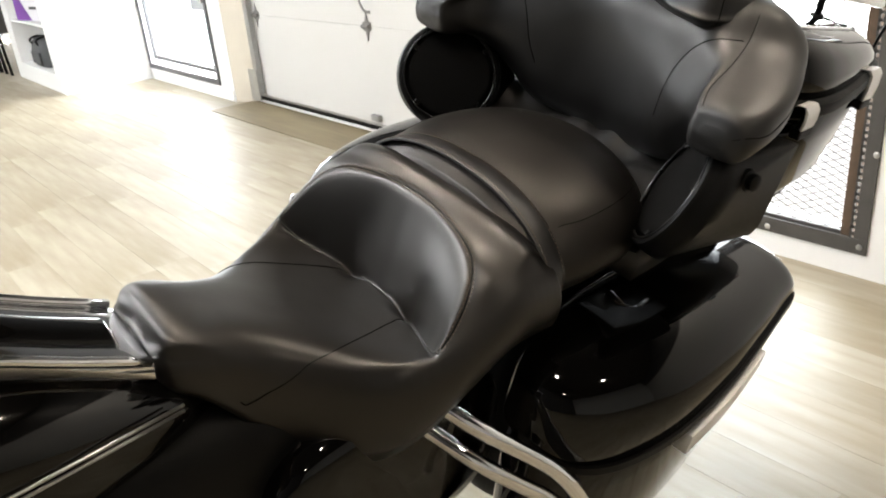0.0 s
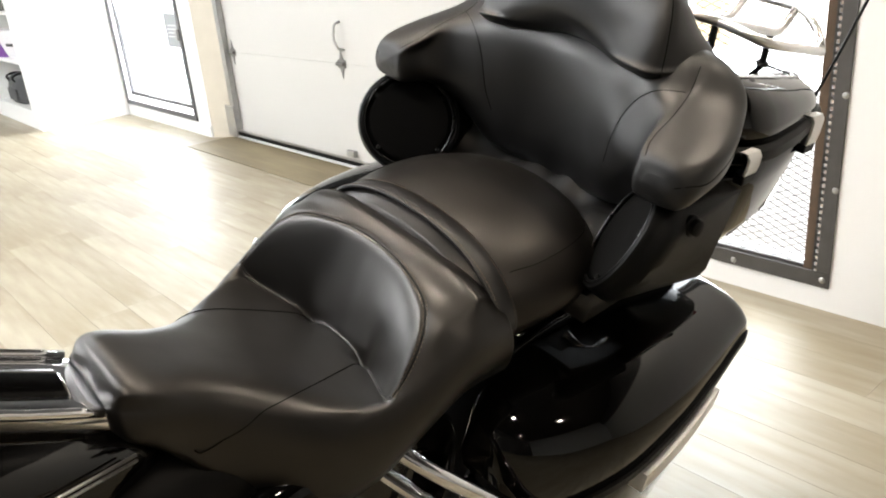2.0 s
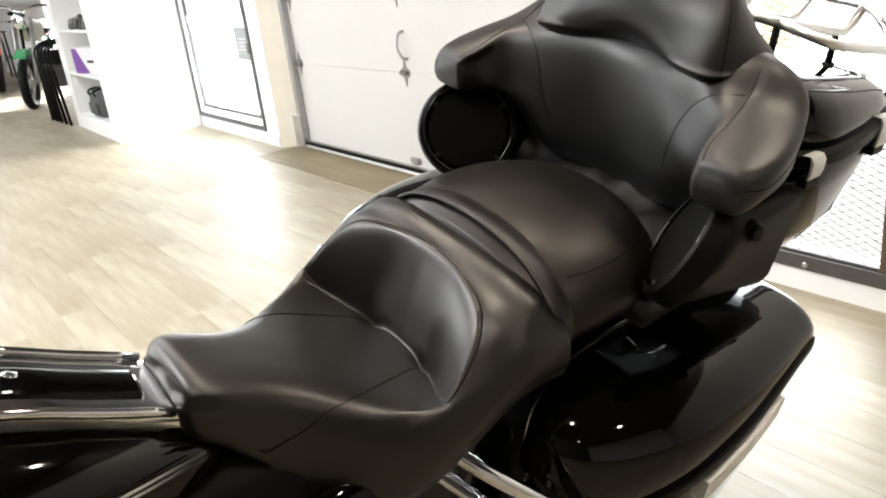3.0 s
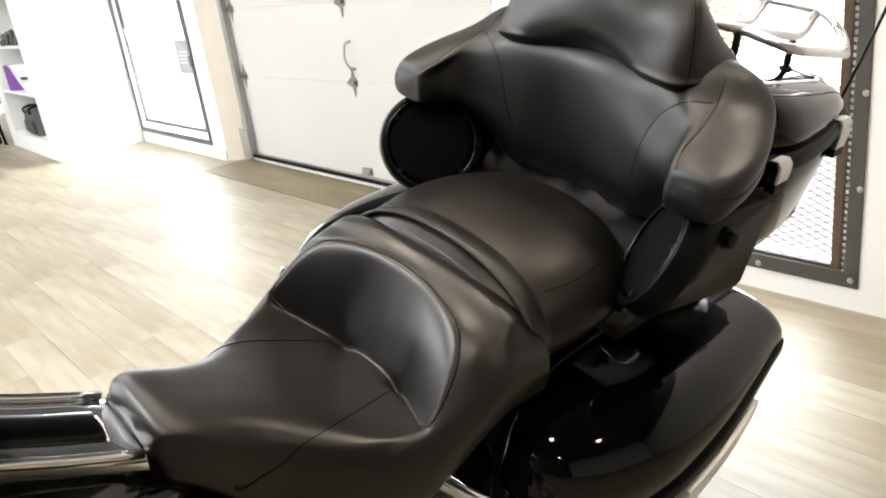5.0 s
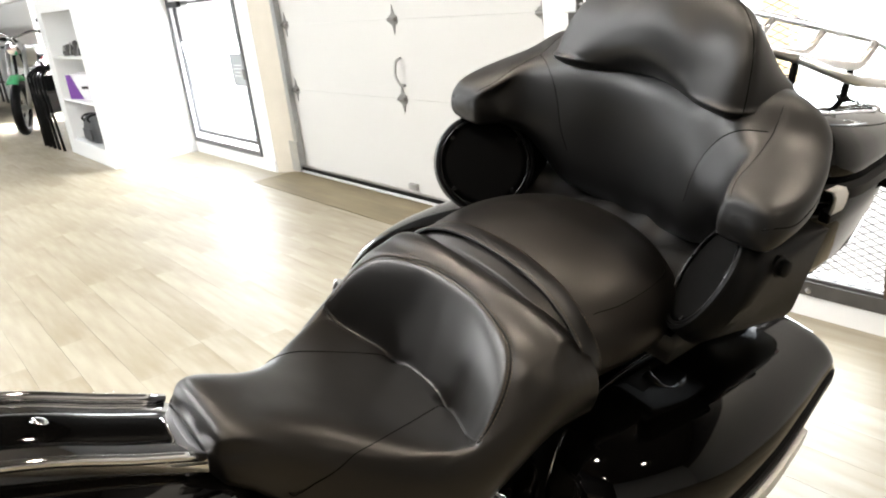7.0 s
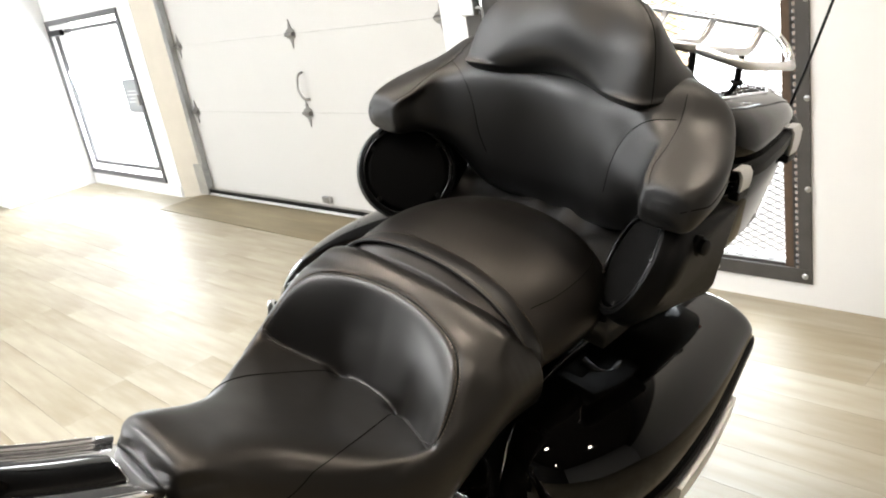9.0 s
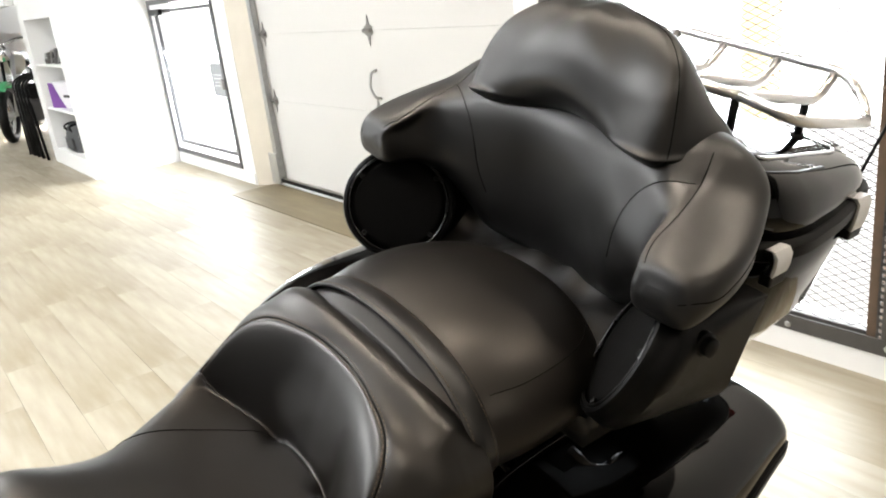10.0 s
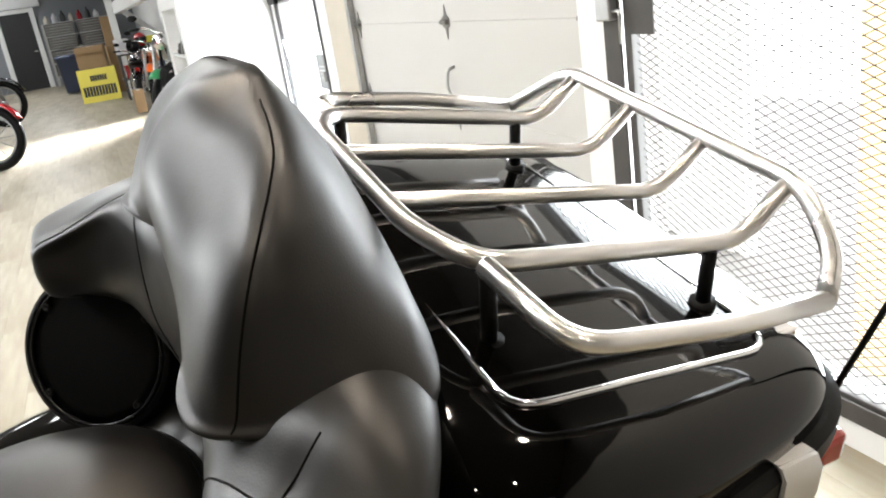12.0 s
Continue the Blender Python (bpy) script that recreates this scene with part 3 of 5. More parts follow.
def on_bike(name, vf, mat, label="", parent=None, smooth=True, bevel_angle=0, nominal=False):
    v, f = vf
    if nominal:
        v = [true_size(p) for p in v]
    me = mesh_of(name, [(p[0] - BX, p[1], p[2]) for p in v], f, mat, smooth)
    bm = bmesh.new()
    bm.from_mesh(me)
    bmesh.ops.recalc_face_normals(bm, faces=bm.faces)
    if bevel_angle:
        for e in bm.edges:
            if len(e.link_faces) == 2 and e.calc_face_angle() > radians(bevel_angle):
                e.smooth = False
    bm.to_mesh(me)
    bm.free()
    return attach(name, me, parent or bike, label)


def bm_on_bike(name, bm, mat, label="", parent=None, smooth=False, nominal=False):
    for v in bm.verts:
        if nominal:
            v.co = true_size(v.co)
        v.co.x -= BX
    return part(name, bm, mat, parent or bike, label, smooth)


def closed_spline(points, per):
    """A smooth closed line through the points, per samples to each."""
    P = [np.array(p, float) for p in points]
    n, out = len(P), []
    for i in range(n):
        a, b, c, d = P[i - 1], P[i], P[(i + 1) % n], P[(i + 2) % n]
        for k in range(per):
            t = k / per
            out.append(0.5 * (2 * b + (c - a) * t + (2 * a - 5 * b + 4 * c - d) * t * t + (3 * b - a - 3 * c + d) * t ** 3))
    return out


def rail_skin(rails, n, per, soften=0):
    """A padded form spanned over guide lines: closed sections through the rails at n stations."""
    lines = [spline(r, n) for r in rails]
    rings = np.array([closed_spline([ln[k] for ln in lines], per) for k in range(n)])
    for k in range(2 * soften):
        step = 0.50 if k % 2 == 0 else -0.52
        rings = rings + step * ((np.roll(rings, 1, 1) + np.roll(rings, -1, 1)) / 2 - rings)
        inner = rings[1:-1] + step * ((rings[:-2] + rings[2:]) / 2 - rings[1:-1])
        rings = np.concatenate([rings[:1], inner, rings[-1:]])
    return loft([[tuple(p) for p in ring] for ring in rings])


def both_sides(half):
    """A guide line given to the middle, carried on in mirror image."""
    return half + [(x, -y, z) for x, y, z in half[-2::-1]]


def groove(ob, lines, depth, width):
    """Draws a padded cover in along its seams."""
    me = ob.data
    co = np.array([v.co[:] for v in me.vertices])
    nr = np.array([v.normal[:] for v in me.vertices])
    for line in lines:
        L = np.array([(p[0] - BX, p[1], p[2]) for p in line])
        d = np.sqrt(((co[:, None, :] - L[None, :, :]) ** 2).sum(2).min(1))
        co -= nr * (depth * np.exp(-(d / width) ** 2))[:, None]
    me.vertices.foreach_set("co", co.ravel())
    me.update()


# rider seat: a sculpted cover given by its height over the plan
SEAT_W = [(0.925, 0.065), (0.937, 0.080), (0.966, 0.093), (1.014, 0.103), (1.062, 0.124), (1.11, 0.160), (1.159, 0.197), (1.207, 0.222), (1.265, 0.236), (1.343, 0.241), (1.425, 0.238)]
SEAT_Z = [(0.925, 0.866), (0.941, 0.886), (0.970, 0.884), (1.023, 0.862), (1.081, 0.836), (1.139, 0.812), (1.207, 0.789), (1.294, 0.769), (1.425, 0.769)]
SEAT_D = [(0.925, 0.054), (0.966, 0.080), (0.996, 0.113), (1.03, 0.149), (1.09, 0.185), (1.15, 0.190), (1.21, 0.158), (1.26, 0.135), (1.31, 0.128), (1.425, 0.125)]
RIM_FOOT = [(0.0, 1.294), (0.066, 1.287), (0.12, 1.266), (0.16, 1.248), (0.197, 1.230), (0.25, 1.222)]
RIM_ARCH = [(0.0, 1.353), (0.05, 1.350), (0.091, 1.342), (0.13, 1.331), (0.156, 1.320), (0.176, 1.303), (0.189, 1.282), (0.196, 1.258), (0.200, 1.247), (0.25, 1.246)]
RIM_Z = [(1.22, 0.824), (1.236, 0.836), (1.258, 0.857), (1.284, 0.880), (1.32, 0.905), (1.352, 0.914), (1.385, 0.924), (1.41, 0.915), (1.425, 0.895)]


def seat_height(x, y):
    a = abs(y)
    s4 = min(0.84, a / curve_at(x, SEAT_W)) ** 4
    pan = curve_at(x, SEAT_Z) + 0.088 * s4 * smooth01((x - 1.02) / 0.21)
    foot, arch = curve_at(a, RIM_FOOT), curve_at(a, RIM_ARCH)
    if x <= foot:
        z = pan - 0.007 * math.exp(-(foot - x) / 0.022) * (1 - smooth01((a - 0.06) / 0.10))
    elif x < arch:
        u = (x - foot) / (arch - foot)
        rise = (1 - (1 - u) ** 1.7) * 0.75 + smooth01(u) * 0.25
        low = pan - 0.007 * (1 - smooth01((a - 0.06) / 0.10))
        z = low + (max(pan, curve_at(arch, RIM_Z)) - low) * rise
    else:
        z = max(curve_at(x, RIM_Z), pan if x < 1.25 else 0.0)
    tuck = 0.0
    for ty in (-0.066, 0.066):
        tuck += 0.012 * math.exp(-((x - 1.286) / 0.015) ** 2 - ((a - abs(ty)) / 0.018) ** 2) * 0.5
    tuck += 0.002 * math.exp(-((x - foot) / 0.006) ** 2) * (1 - smooth01((a - 0.05) / 0.05))
    tuck += 0.0014 * math.exp(-((x - foot) / 0.005) ** 2) * (1 - smooth01((a - 0.19) / 0.02))
    tuck += 0.0016 * math.exp(-((x - arch) / 0.005) ** 2) * (1 - smooth01((a - 0.20) / 0.02))
    return z - tuck


def seat_cover(x, y):
    """The sculpted height, evened out lengthwise towards the flanks."""
    s = abs(y) / curve_at(x, SEAT_W)
    z = seat_height(x, y)
    if s < 0.80:
        return z
    even = sum(seat_height(min(1.425, max(0.925, x + dx)), y) for dx in (-0.06, -0.045, -0.03, -0.015, 0.0, 0.015, 0.03, 0.045, 0.06)) / 9
    return z + (even - z) * smooth01((s - 0.80) / 0.10)


def seat_skin(height, width, depth, x0, x1, nx, na, power=3.0, tuck=0.0):
    rings = []
    for i in range(nx):
        x = x0 + (x1 - x0) * i / (nx - 1)
        w, d = curve_at(x, width), curve_at(x, depth)
        ring = []
        for k in range(na):
            a = (k / (na - 1) - 0.5) * math.pi
            s = math.copysign(abs(math.sin(a)) ** 0.9, a)
            fall = 1 - max(0.0, 1 - abs(s) ** power) ** (1 / power)
            ring.append((x, w * s * (1 - tuck * fall ** 4), height(x, w * s) - d * fall))
        b = ring[-1][2]
        ring += [(x, w * 0.5, b - 0.004), (x, -w * 0.5, b - 0.004)]
        rings.append(ring)
    return loft(rings)


saddle = on_bike("rider_seat", seat_skin(seat_cover, SEAT_W, SEAT_D, 0.925, 1.425, 220, 130, 3.4, 0.06), WORN, "sculpted black leather rider seat with a raised bucket rim")


def seam(name, pts, height, parent, radius=0.0016, lift=0.0003, n=60, mat=STITCH):
    line = [(p[0], p[1], height(p[0], p[1]) + lift) for p in spline(pts, n)]
    return on_bike(name, tube(line, radius, 6), mat, "", parent)


def edge_height(height, width, depth, power=3.0):
    """Height on the cover, sides included."""
    def h(x, y):
        s = min(0.9995, abs(y) / curve_at(x, width))
        return height(x, y) - curve_at(x, depth) * (1 - (1 - s ** power) ** (1 / power))
    return h


def stitching(name, line, parent, pitch=0.0062, radius=0.0006, over=None):
    """Short raised stitches along a line, one joined part."""
    if over:
        line = [(x, y, over(x, y) + 0.0004) for x, y, _ in line]
    V, Fc = [], []
    gone, last = 0.0, np.array(line[0])
    start = None
    for p in line[1:]:
        p = np.array(p)
        step = np.linalg.norm(p - last)
        gone += step
        if start is None:
            start = last
        if gone >= pitch:
            d = p - start
            d = d / max(1e-9, np.linalg.norm(d))
            mid = (p + start) / 2
            v, f = tube([mid - d * pitch * 0.34, mid + d * pitch * 0.34], radius, 5)
            Fc += [tuple(i + len(V) for i in q) for q in f]
            V += v
            gone, start = 0.0, None
        last = p
    return on_bike(name, (V, Fc), THREAD, "", parent)


saddle_h = edge_height(seat_cover, SEAT_W, SEAT_D, 3.4)
arch = [(1.234, 0.1985), (1.247, 0.198), (1.265, 0.195), (1.284, 0.189), (1.303, 0.177), (1.321, 0.156), (1.332, 0.13), (1.342, 0.091), (1.350, 0.05), (1.353, 0.0)]
arch = [(x, -y) for x, y in arch] + arch[-2::-1]
seam("rim_seam", arch, saddle_h, saddle, radius=0.0011, n=160)
for off in (-0.005, 0.005):
    stitching("rim_stitches", [(p[0] + off * (1 - abs(p[1]) / 0.3), p[1] * (1 + off * 2.4 * abs(p[1]) / 0.2), 0.0) for p in spline(arch, 700)], saddle, over=saddle_h)
for sgn in (-1, 1):
    seam("cross_seam", [(1.285, sgn * 0.068), (1.266, sgn * 0.12), (1.248, sgn * 0.16), (1.234, sgn * 0.1985)], saddle_h, saddle, radius=0.0018, mat=WORN)
    seam("side_seam", [(1.282, sgn * 0.070), (1.20, sgn * 0.098), (1.13, sgn * 0.118), (1.08, sgn * 0.118), (1.035, sgn * 0.108), (1.006, sgn * 0.1005)], saddle_h, saddle, radius=0.0009, lift=0.0002)

# passenger seat
PILL_W = [(1.396, 0.212), (1.43, 0.222), (1.507, 0.236), (1.585, 0.231), (1.643, 0.206), (1.688, 0.160), (1.718, 0.095)]
PILL_Z = [(1.396, 0.928), (1.43, 0.944), (1.507, 0.957), (1.602, 0.957), (1.675, 0.942), (1.718, 0.905)]
PILL_D = [(1.396, 0.115), (1.51, 0.12), (1.62, 0.11), (1.718, 0.07)]


def pill_height(x, y):
    w = curve_at(x, PILL_W)
    return curve_at(x, PILL_Z) - 0.030 * (abs(y) / w) ** 2


pillion = on_bike("passenger_seat", seat_skin(pill_height, PILL_W, PILL_D, 1.398, 1.718, 70, 100, 3.0, 0.18), MATT, "black leather passenger seat")
pill_h = edge_height(pill_height, PILL_W, PILL_D)
edge = [(1.46, 0.178), (1.51, 0.188), (1.58, 0.184), (1.64, 0.163), (1.68, 0.118), (1.694, 0.06), (1.697, 0.0)]
seam("edge_seam", edge + [(x, -y) for x, y in edge[-2::-1]], pill_h, pillion, radius=0.0007, n=160)


def make_strap():
    """A flat strap bent over the front of the passenger seat and down both flanks."""
    hw, n = 0.019, 81

    def skin(x, a):
        w, d = curve_at(x, PILL_W), curve_at(x, PILL_D)
        sn = math.copysign(abs(math.sin(a)) ** 0.9, a)
        fall = 1 - max(0.0, 1 - abs(sn) ** 3) ** (1 / 3)
        return np.array((w * sn * (1 - 0.18 * fall ** 4), pill_height(x, w * sn) - d * fall))
    rings = []
    for k in range(n):
        a = -1.52 + 3.04 * k / (n - 1)
        x = 1.436 - 0.008 * math.sin(a) ** 2
        p0, p1 = skin(x, a - 0.02), skin(x, a + 0.02)
        d = (p1 - p0) / max(1e-6, np.linalg.norm(p1 - p0))
        nr = np.array((-d[1], d[0]))
        base = skin(x, a)
        rings.append([(x + dx, *(base + nr * h)) for dx, h in ((-hw, 0.0005), (-hw, 0.0035), (-hw + 0.002, 0.0048), (hw - 0.002, 0.0048), (hw, 0.0035), (hw, 0.0005))])
    strap = on_bike("grab_strap", loft(rings), LEATHER_SIDE, "flat stitched leather grab strap", bevel_angle=40)
    for i, dx in ((2, 0.003), (3, -0.003)):
        stitching("strap_stitches", spline([(r[i][0] + dx, r[i][1], r[i][2] + 0.0004) for r in rings], 600), strap)


make_strap()

# wrap-round backrest: padded cover over guide lines that run from an arm's tip to the middle
BACK_INNER_LOW = [(1.597, 0.281, 1.046), (1.605, 0.259, 1.031), (1.654, 0.245, 1.025), (1.698, 0.227, 1.000), (1.722, 0.195, 0.962), (1.731, 0.149, 0.928), (1.752, 0.077, 0.911), (1.763, 0, 0.907)]
BACK_INNER_MID = [(1.595, 0.274, 1.056), (1.601, 0.253, 1.054), (1.643, 0.235, 1.048), (1.672, 0.206, 1.041), (1.692, 0.152, 1.034), (1.710, 0.106, 1.029), (1.728, 0.050, 1.026), (1.734, 0, 1.027)]
BACK_INNER_TOP = [(1.595, 0.276, 1.066), (1.602, 0.255, 1.076), (1.645, 0.243, 1.088), (1.675, 0.222, 1.106), (1.701, 0.180, 1.129), (1.714, 0.130, 1.143), (1.731, 0.059, 1.143), (1.735, 0, 1.141)]
BACK_RIDGE = [(1.595, 0.283, 1.072), (1.604, 0.263, 1.091), (1.633, 0.251, 1.106), (1.680, 0.247, 1.127), (1.732, 0.235, 1.149), (1.774, 0.219, 1.181), (1.808, 0.130, 1.191), (1.822, 0, 1.192)]
BACK_FLANK = [(1.596, 0.303, 1.072), (1.607, 0.316, 1.090), (1.642, 0.328, 1.099), (1.694, 0.326, 1.112), (1.754, 0.305, 1.131), (1.809, 0.268, 1.155), (1.849, 0.169, 1.157), (1.871, 0, 1.161)]
BACK_OUTER = [(1.596, 0.314, 1.061), (1.607, 0.337, 1.062), (1.645, 0.344, 1.073), (1.694, 0.337, 1.086), (1.745, 0.317, 1.096), (1.788, 0.280, 1.093), (1.821, 0.174, 1.086), (1.830, 0, 1.081)]
BACK_OUTER_LOW = [(1.596, 0.310, 1.048), (1.607, 0.329, 1.035), (1.652, 0.333, 1.045), (1.704, 0.325, 1.047), (1.756, 0.306, 1.049), (1.798, 0.270, 1.044), (1.834, 0.161, 1.000), (1.843, 0, 0.998)]
BACK_UNDER = [(1.597, 0.296, 1.044), (1.607, 0.296, 1.028), (1.664, 0.292, 1.026), (1.730, 0.281, 1.004), (1.798, 0.253, 0.992), (1.825, 0.199, 0.981), (1.838, 0.100, 0.947), (1.839, 0, 0.930)]
backrest = on_bike("backrest", rail_skin([both_sides(r) for r in (BACK_INNER_LOW, BACK_INNER_MID, BACK_INNER_TOP, BACK_RIDGE, BACK_FLANK, BACK_OUTER, BACK_OUTER_LOW, BACK_UNDER)], 201, 12, 90),
                   LEATHER, "wrap-round black leather passenger backrest with side bolsters")

# upper pad: guide lines from its lower seam to its crown
HEAD_FRONT = [(1.798, 0, 1.120), (1.768, 0, 1.148), (1.734, 0, 1.174), (1.714, 0, 1.207), (1.717, 0, 1.248), (1.736, 0, 1.282), (1.761, 0, 1.304), (1.792, 0, 1.311)]
HEAD_LOBE = [(1.770, 0.110, 1.120), (1.705, 0.128, 1.160), (1.705, 0.124, 1.174), (1.715, 0.113, 1.204), (1.728, 0.098, 1.238), (1.747, 0.076, 1.270), (1.768, 0.048, 1.297), (1.795, 0.010, 1.311)]
HEAD_EDGE = [(1.770, 0.160, 1.120), (1.719, 0.186, 1.156), (1.724, 0.187, 1.172), (1.734, 0.180, 1.208), (1.748, 0.168, 1.243), (1.766, 0.147, 1.271), (1.788, 0.103, 1.296), (1.798, 0.018, 1.311)]
HEAD_REAR = [(1.820, 0.170, 1.120), (1.837, 0.211, 1.156), (1.836, 0.191, 1.183), (1.829, 0.166, 1.207), (1.821, 0.143, 1.238), (1.816, 0.118, 1.268), (1.810, 0.082, 1.292), (1.806, 0.016, 1.310)]
HEAD_BACK = [(1.830, 0, 1.120), (1.866, 0, 1.149), (1.867, 0, 1.178), (1.861, 0, 1.209), (1.850, 0, 1.239), (1.836, 0, 1.267), (1.821, 0, 1.291), (1.808, 0, 1.310)]


def mirrored(line):
    return [(x, -y, z) for x, y, z in line]


headrest = on_bike("headrest", rail_skin([HEAD_FRONT, HEAD_LOBE, HEAD_EDGE, HEAD_REAR, HEAD_BACK, mirrored(HEAD_REAR), mirrored(HEAD_EDGE), mirrored(HEAD_LOBE)], 110, 14, 60), LEATHER, "padded black leather upper backrest")


bpy.context.view_layer.update()


def snapped(name, pts, target, radius=0.0010, n=50, sink=0.0001):
    """A seam laid onto the nearest skin of a part."""
    line = []
    for p in spline(pts, n):
        ok, co, nrm, _ = target.closest_point_on_mesh((p[0] - BX, p[1], p[2]))
        co = co + nrm * sink
        line.append((co.x + BX, co.y, co.z))
    return on_bike(name, tube(line, radius, 6), STITCH, "", target)


RIDGE_SEAM = BACK_RIDGE[1:6]
PAD_SEAM = [(1.722, 0.232, 1.150), (1.706, 0.180, 1.126), (1.694, 0.152, 1.088), (1.699, 0.137, 1.032), (1.712, 0.126, 0.992)]
PANEL_SEAM = [(1.606, 0.318, 1.064), (1.650, 0.340, 1.074), (1.706, 0.345, 1.088), (1.767, 0.333, 1.104), (1.815, 0.300, 1.108)]
for side in (1, -1):
    lines = [[(x, side * y, z) for x, y, z in spline(p, 120)] for p in (RIDGE_SEAM, PAD_SEAM, PANEL_SEAM)]
    groove(backrest, lines[:1], 0.0018, 0.0050)
    groove(backrest, lines[1:], 0.0009, 0.0045)
    edge_line = [(x, side * y, z) for x, y, z in spline(HEAD_EDGE[1:], 120)]
    groove(headrest, [edge_line], 0.0014, 0.0050)
    for name, line in zip(("bolster_seam", "pad_seam", "panel_seam"), lines):
        snapped(name, line[::8], backrest, radius=0.0008)
    snapped("boxing_seam", edge_line[::8], headrest, radius=0.0008)


def speaker(side):
    """Round speaker in a tapered housing; side is 1 on the bike's right."""
    c = Vector((1.629, 0.260, 0.949)) if side > 0 else Vector((1.624, -0.243, 0.948))
    n = Vector((-0.560, -0.690 * side, 0.450)).normalized()
    u = n.cross(Vector((0, 0, 1))).normalized()
    w = u.cross(n).normalized()
    if w.z < 0:
        w = -w

    def ring(centre, r):
        return [centre + (u * math.cos(2 * math.pi * k / 48) + w * math.sin(2 * math.pi * k / 48)) * r for k in range(48)]
    end = []
    for k in range(48):
        a = 2 * math.pi * k / 48
        d = u * math.cos(a) + w * math.sin(a)
        out = 1 if d.y * side > 0 else -1
        zz = 0.939 + 0.074 * math.copysign(min(1.0, abs(d.z) * 2.0), d.z)
        end.append(Vector((1.735 + 0.342 * (zz - 0.866), side * (0.272 + 0.053 * out * min(1.0, abs(d.y) * 2.4)), zz)))
    rings = [ring(c - n * 0.002, 0.081), ring(c + n * 0.004, 0.083), ring(c + n * 0.008, 0.087), ring(c + n * 0.006, 0.092), ring(c - n * 0.002, 0.0945), ring(c - n * 0.006, 0.0935), ring(c - n * 0.010, 0.0950), ring(c - n * 0.020, 0.0965)]
    base = ring(c - n * 0.03, 0.0960)
    for t in (0.0, 0.2, 0.45, 0.7, 1.0):
        rings.append([p.lerp(q, t) for p, q in zip(base, end)])
    pod = on_bike("speaker_pod", loft(rings), PLASTIC, "black plastic speaker housing", bevel_angle=50)
    disc = [ring(c + n * 0.003, 0.0815), ring(c + n * 0.0045, 0.07), ring(c + n * 0.006, 0.04), ring(c + n * 0.0065, 0.005)]
    on_bike("speaker_grille", loft(disc), GRILLE, "black cloth speaker grille", pod)
    v, f = tube([p for p in ring(c + n * 0.0065, 0.0825)], 0.0022, 8, True)
    on_bike("trim_ring", (v, f), SATIN_BLACK, "thin black trim ring", pod)
    for deg in (35, 145, 215 + 8, 325 - 8):
        a = radians(deg)
        p = c + n * 0.006 + (u * math.cos(a) + w * math.sin(a)) * 0.0765
        on_bike("screw", loft([[p + n * h + (u * math.cos(b) + w * math.sin(b)) * r for b in [2 * math.pi * k / 12 for k in range(12)]] for h, r in ((0, 0.005), (0.003, 0.0048), (0.004, 0.003), (0.0025, 0.002))]), RUBBER, "", pod)
    if side < 0:
        k0 = Vector((1.655, -0.326, 0.995))
        nn = Vector((-0.15, -1, 0.1)).normalized()
        uu = nn.orthogonal().normalized()
        vv = nn.cross(uu)
        on_bike("knob", loft([[k0 + nn * h + (uu * math.cos(b) + vv * math.sin(b)) * r for b in [2 * math.pi * k / 20 for k in range(20)]] for h, r in ((-0.02, 0.016), (0.006, 0.016), (0.008, 0.013), (0.016, 0.012), (0.018, 0.009))]), RUBBER, "black control knob", pod, bevel_angle=40)
    return pod


speaker(1)
speaker(-1)


def rrect(x0, x1, hw, z, n=64, power=5.0, dz=None):
    pts = []
    cx, hx = (x0 + x1) / 2, (x1 - x0) / 2
    for a, b in superellipse(hx, hw, n, power):
        x = cx + a
        b *= 1 - 0.13 * smooth01((x - 1.90) / 0.32)
        pts.append((x, b, z if dz is None else dz(x, b, z)))
    return pts


# top case
def lid_dz(x, y, z):
    return z + (1 - smooth01((x - 1.80) / 0.42)) * 0.055 * smooth01((z - 1.045) / 0.05)


shell = on_bike("top_case_shell", loft([rrect(1.86, 2.02, 0.18, 0.836), rrect(1.825, 2.07, 0.255, 0.846), rrect(1.81, 2.11, 0.280, 0.89), rrect(1.80, 2.155, 0.292, 0.97), rrect(1.80, 2.188, 0.296, 1.022)]), PAINT, "gloss black lower shell of the top case")
lid = on_bike("top_case_lid", loft([rrect(1.80, 2.190, 0.297, 1.048), rrect(1.80, 2.188, 0.294, 1.062, dz=lid_dz), rrect(1.803, 2.181, 0.283, 1.073, dz=lid_dz), rrect(1.81, 2.168, 0.262, 1.082, dz=lid_dz), rrect(1.82, 2.148, 0.235, 1.087, dz=lid_dz), rrect(1.85, 2.10, 0.17, 1.092, dz=lid_dz), rrect(1.92, 2.02, 0.05, 1.095, dz=lid_dz)]), PAINT, "gloss black top case lid")
on_bike("case_seal", loft([rrect(1.795, 2.195, 0.300, 1.020), rrect(1.790, 2.202, 0.307, 1.026), rrect(1.790, 2.202, 0.307, 1.044), rrect(1.795, 2.195, 0.300, 1.050)]), RUBBER, "black rubber band round the case", bevel_angle=40)


def lid_z(x, y):
    return lid_dz(x, y, 1.086 - 0.10 * max(0.0, abs(y) - 0.20) ** 1.0)


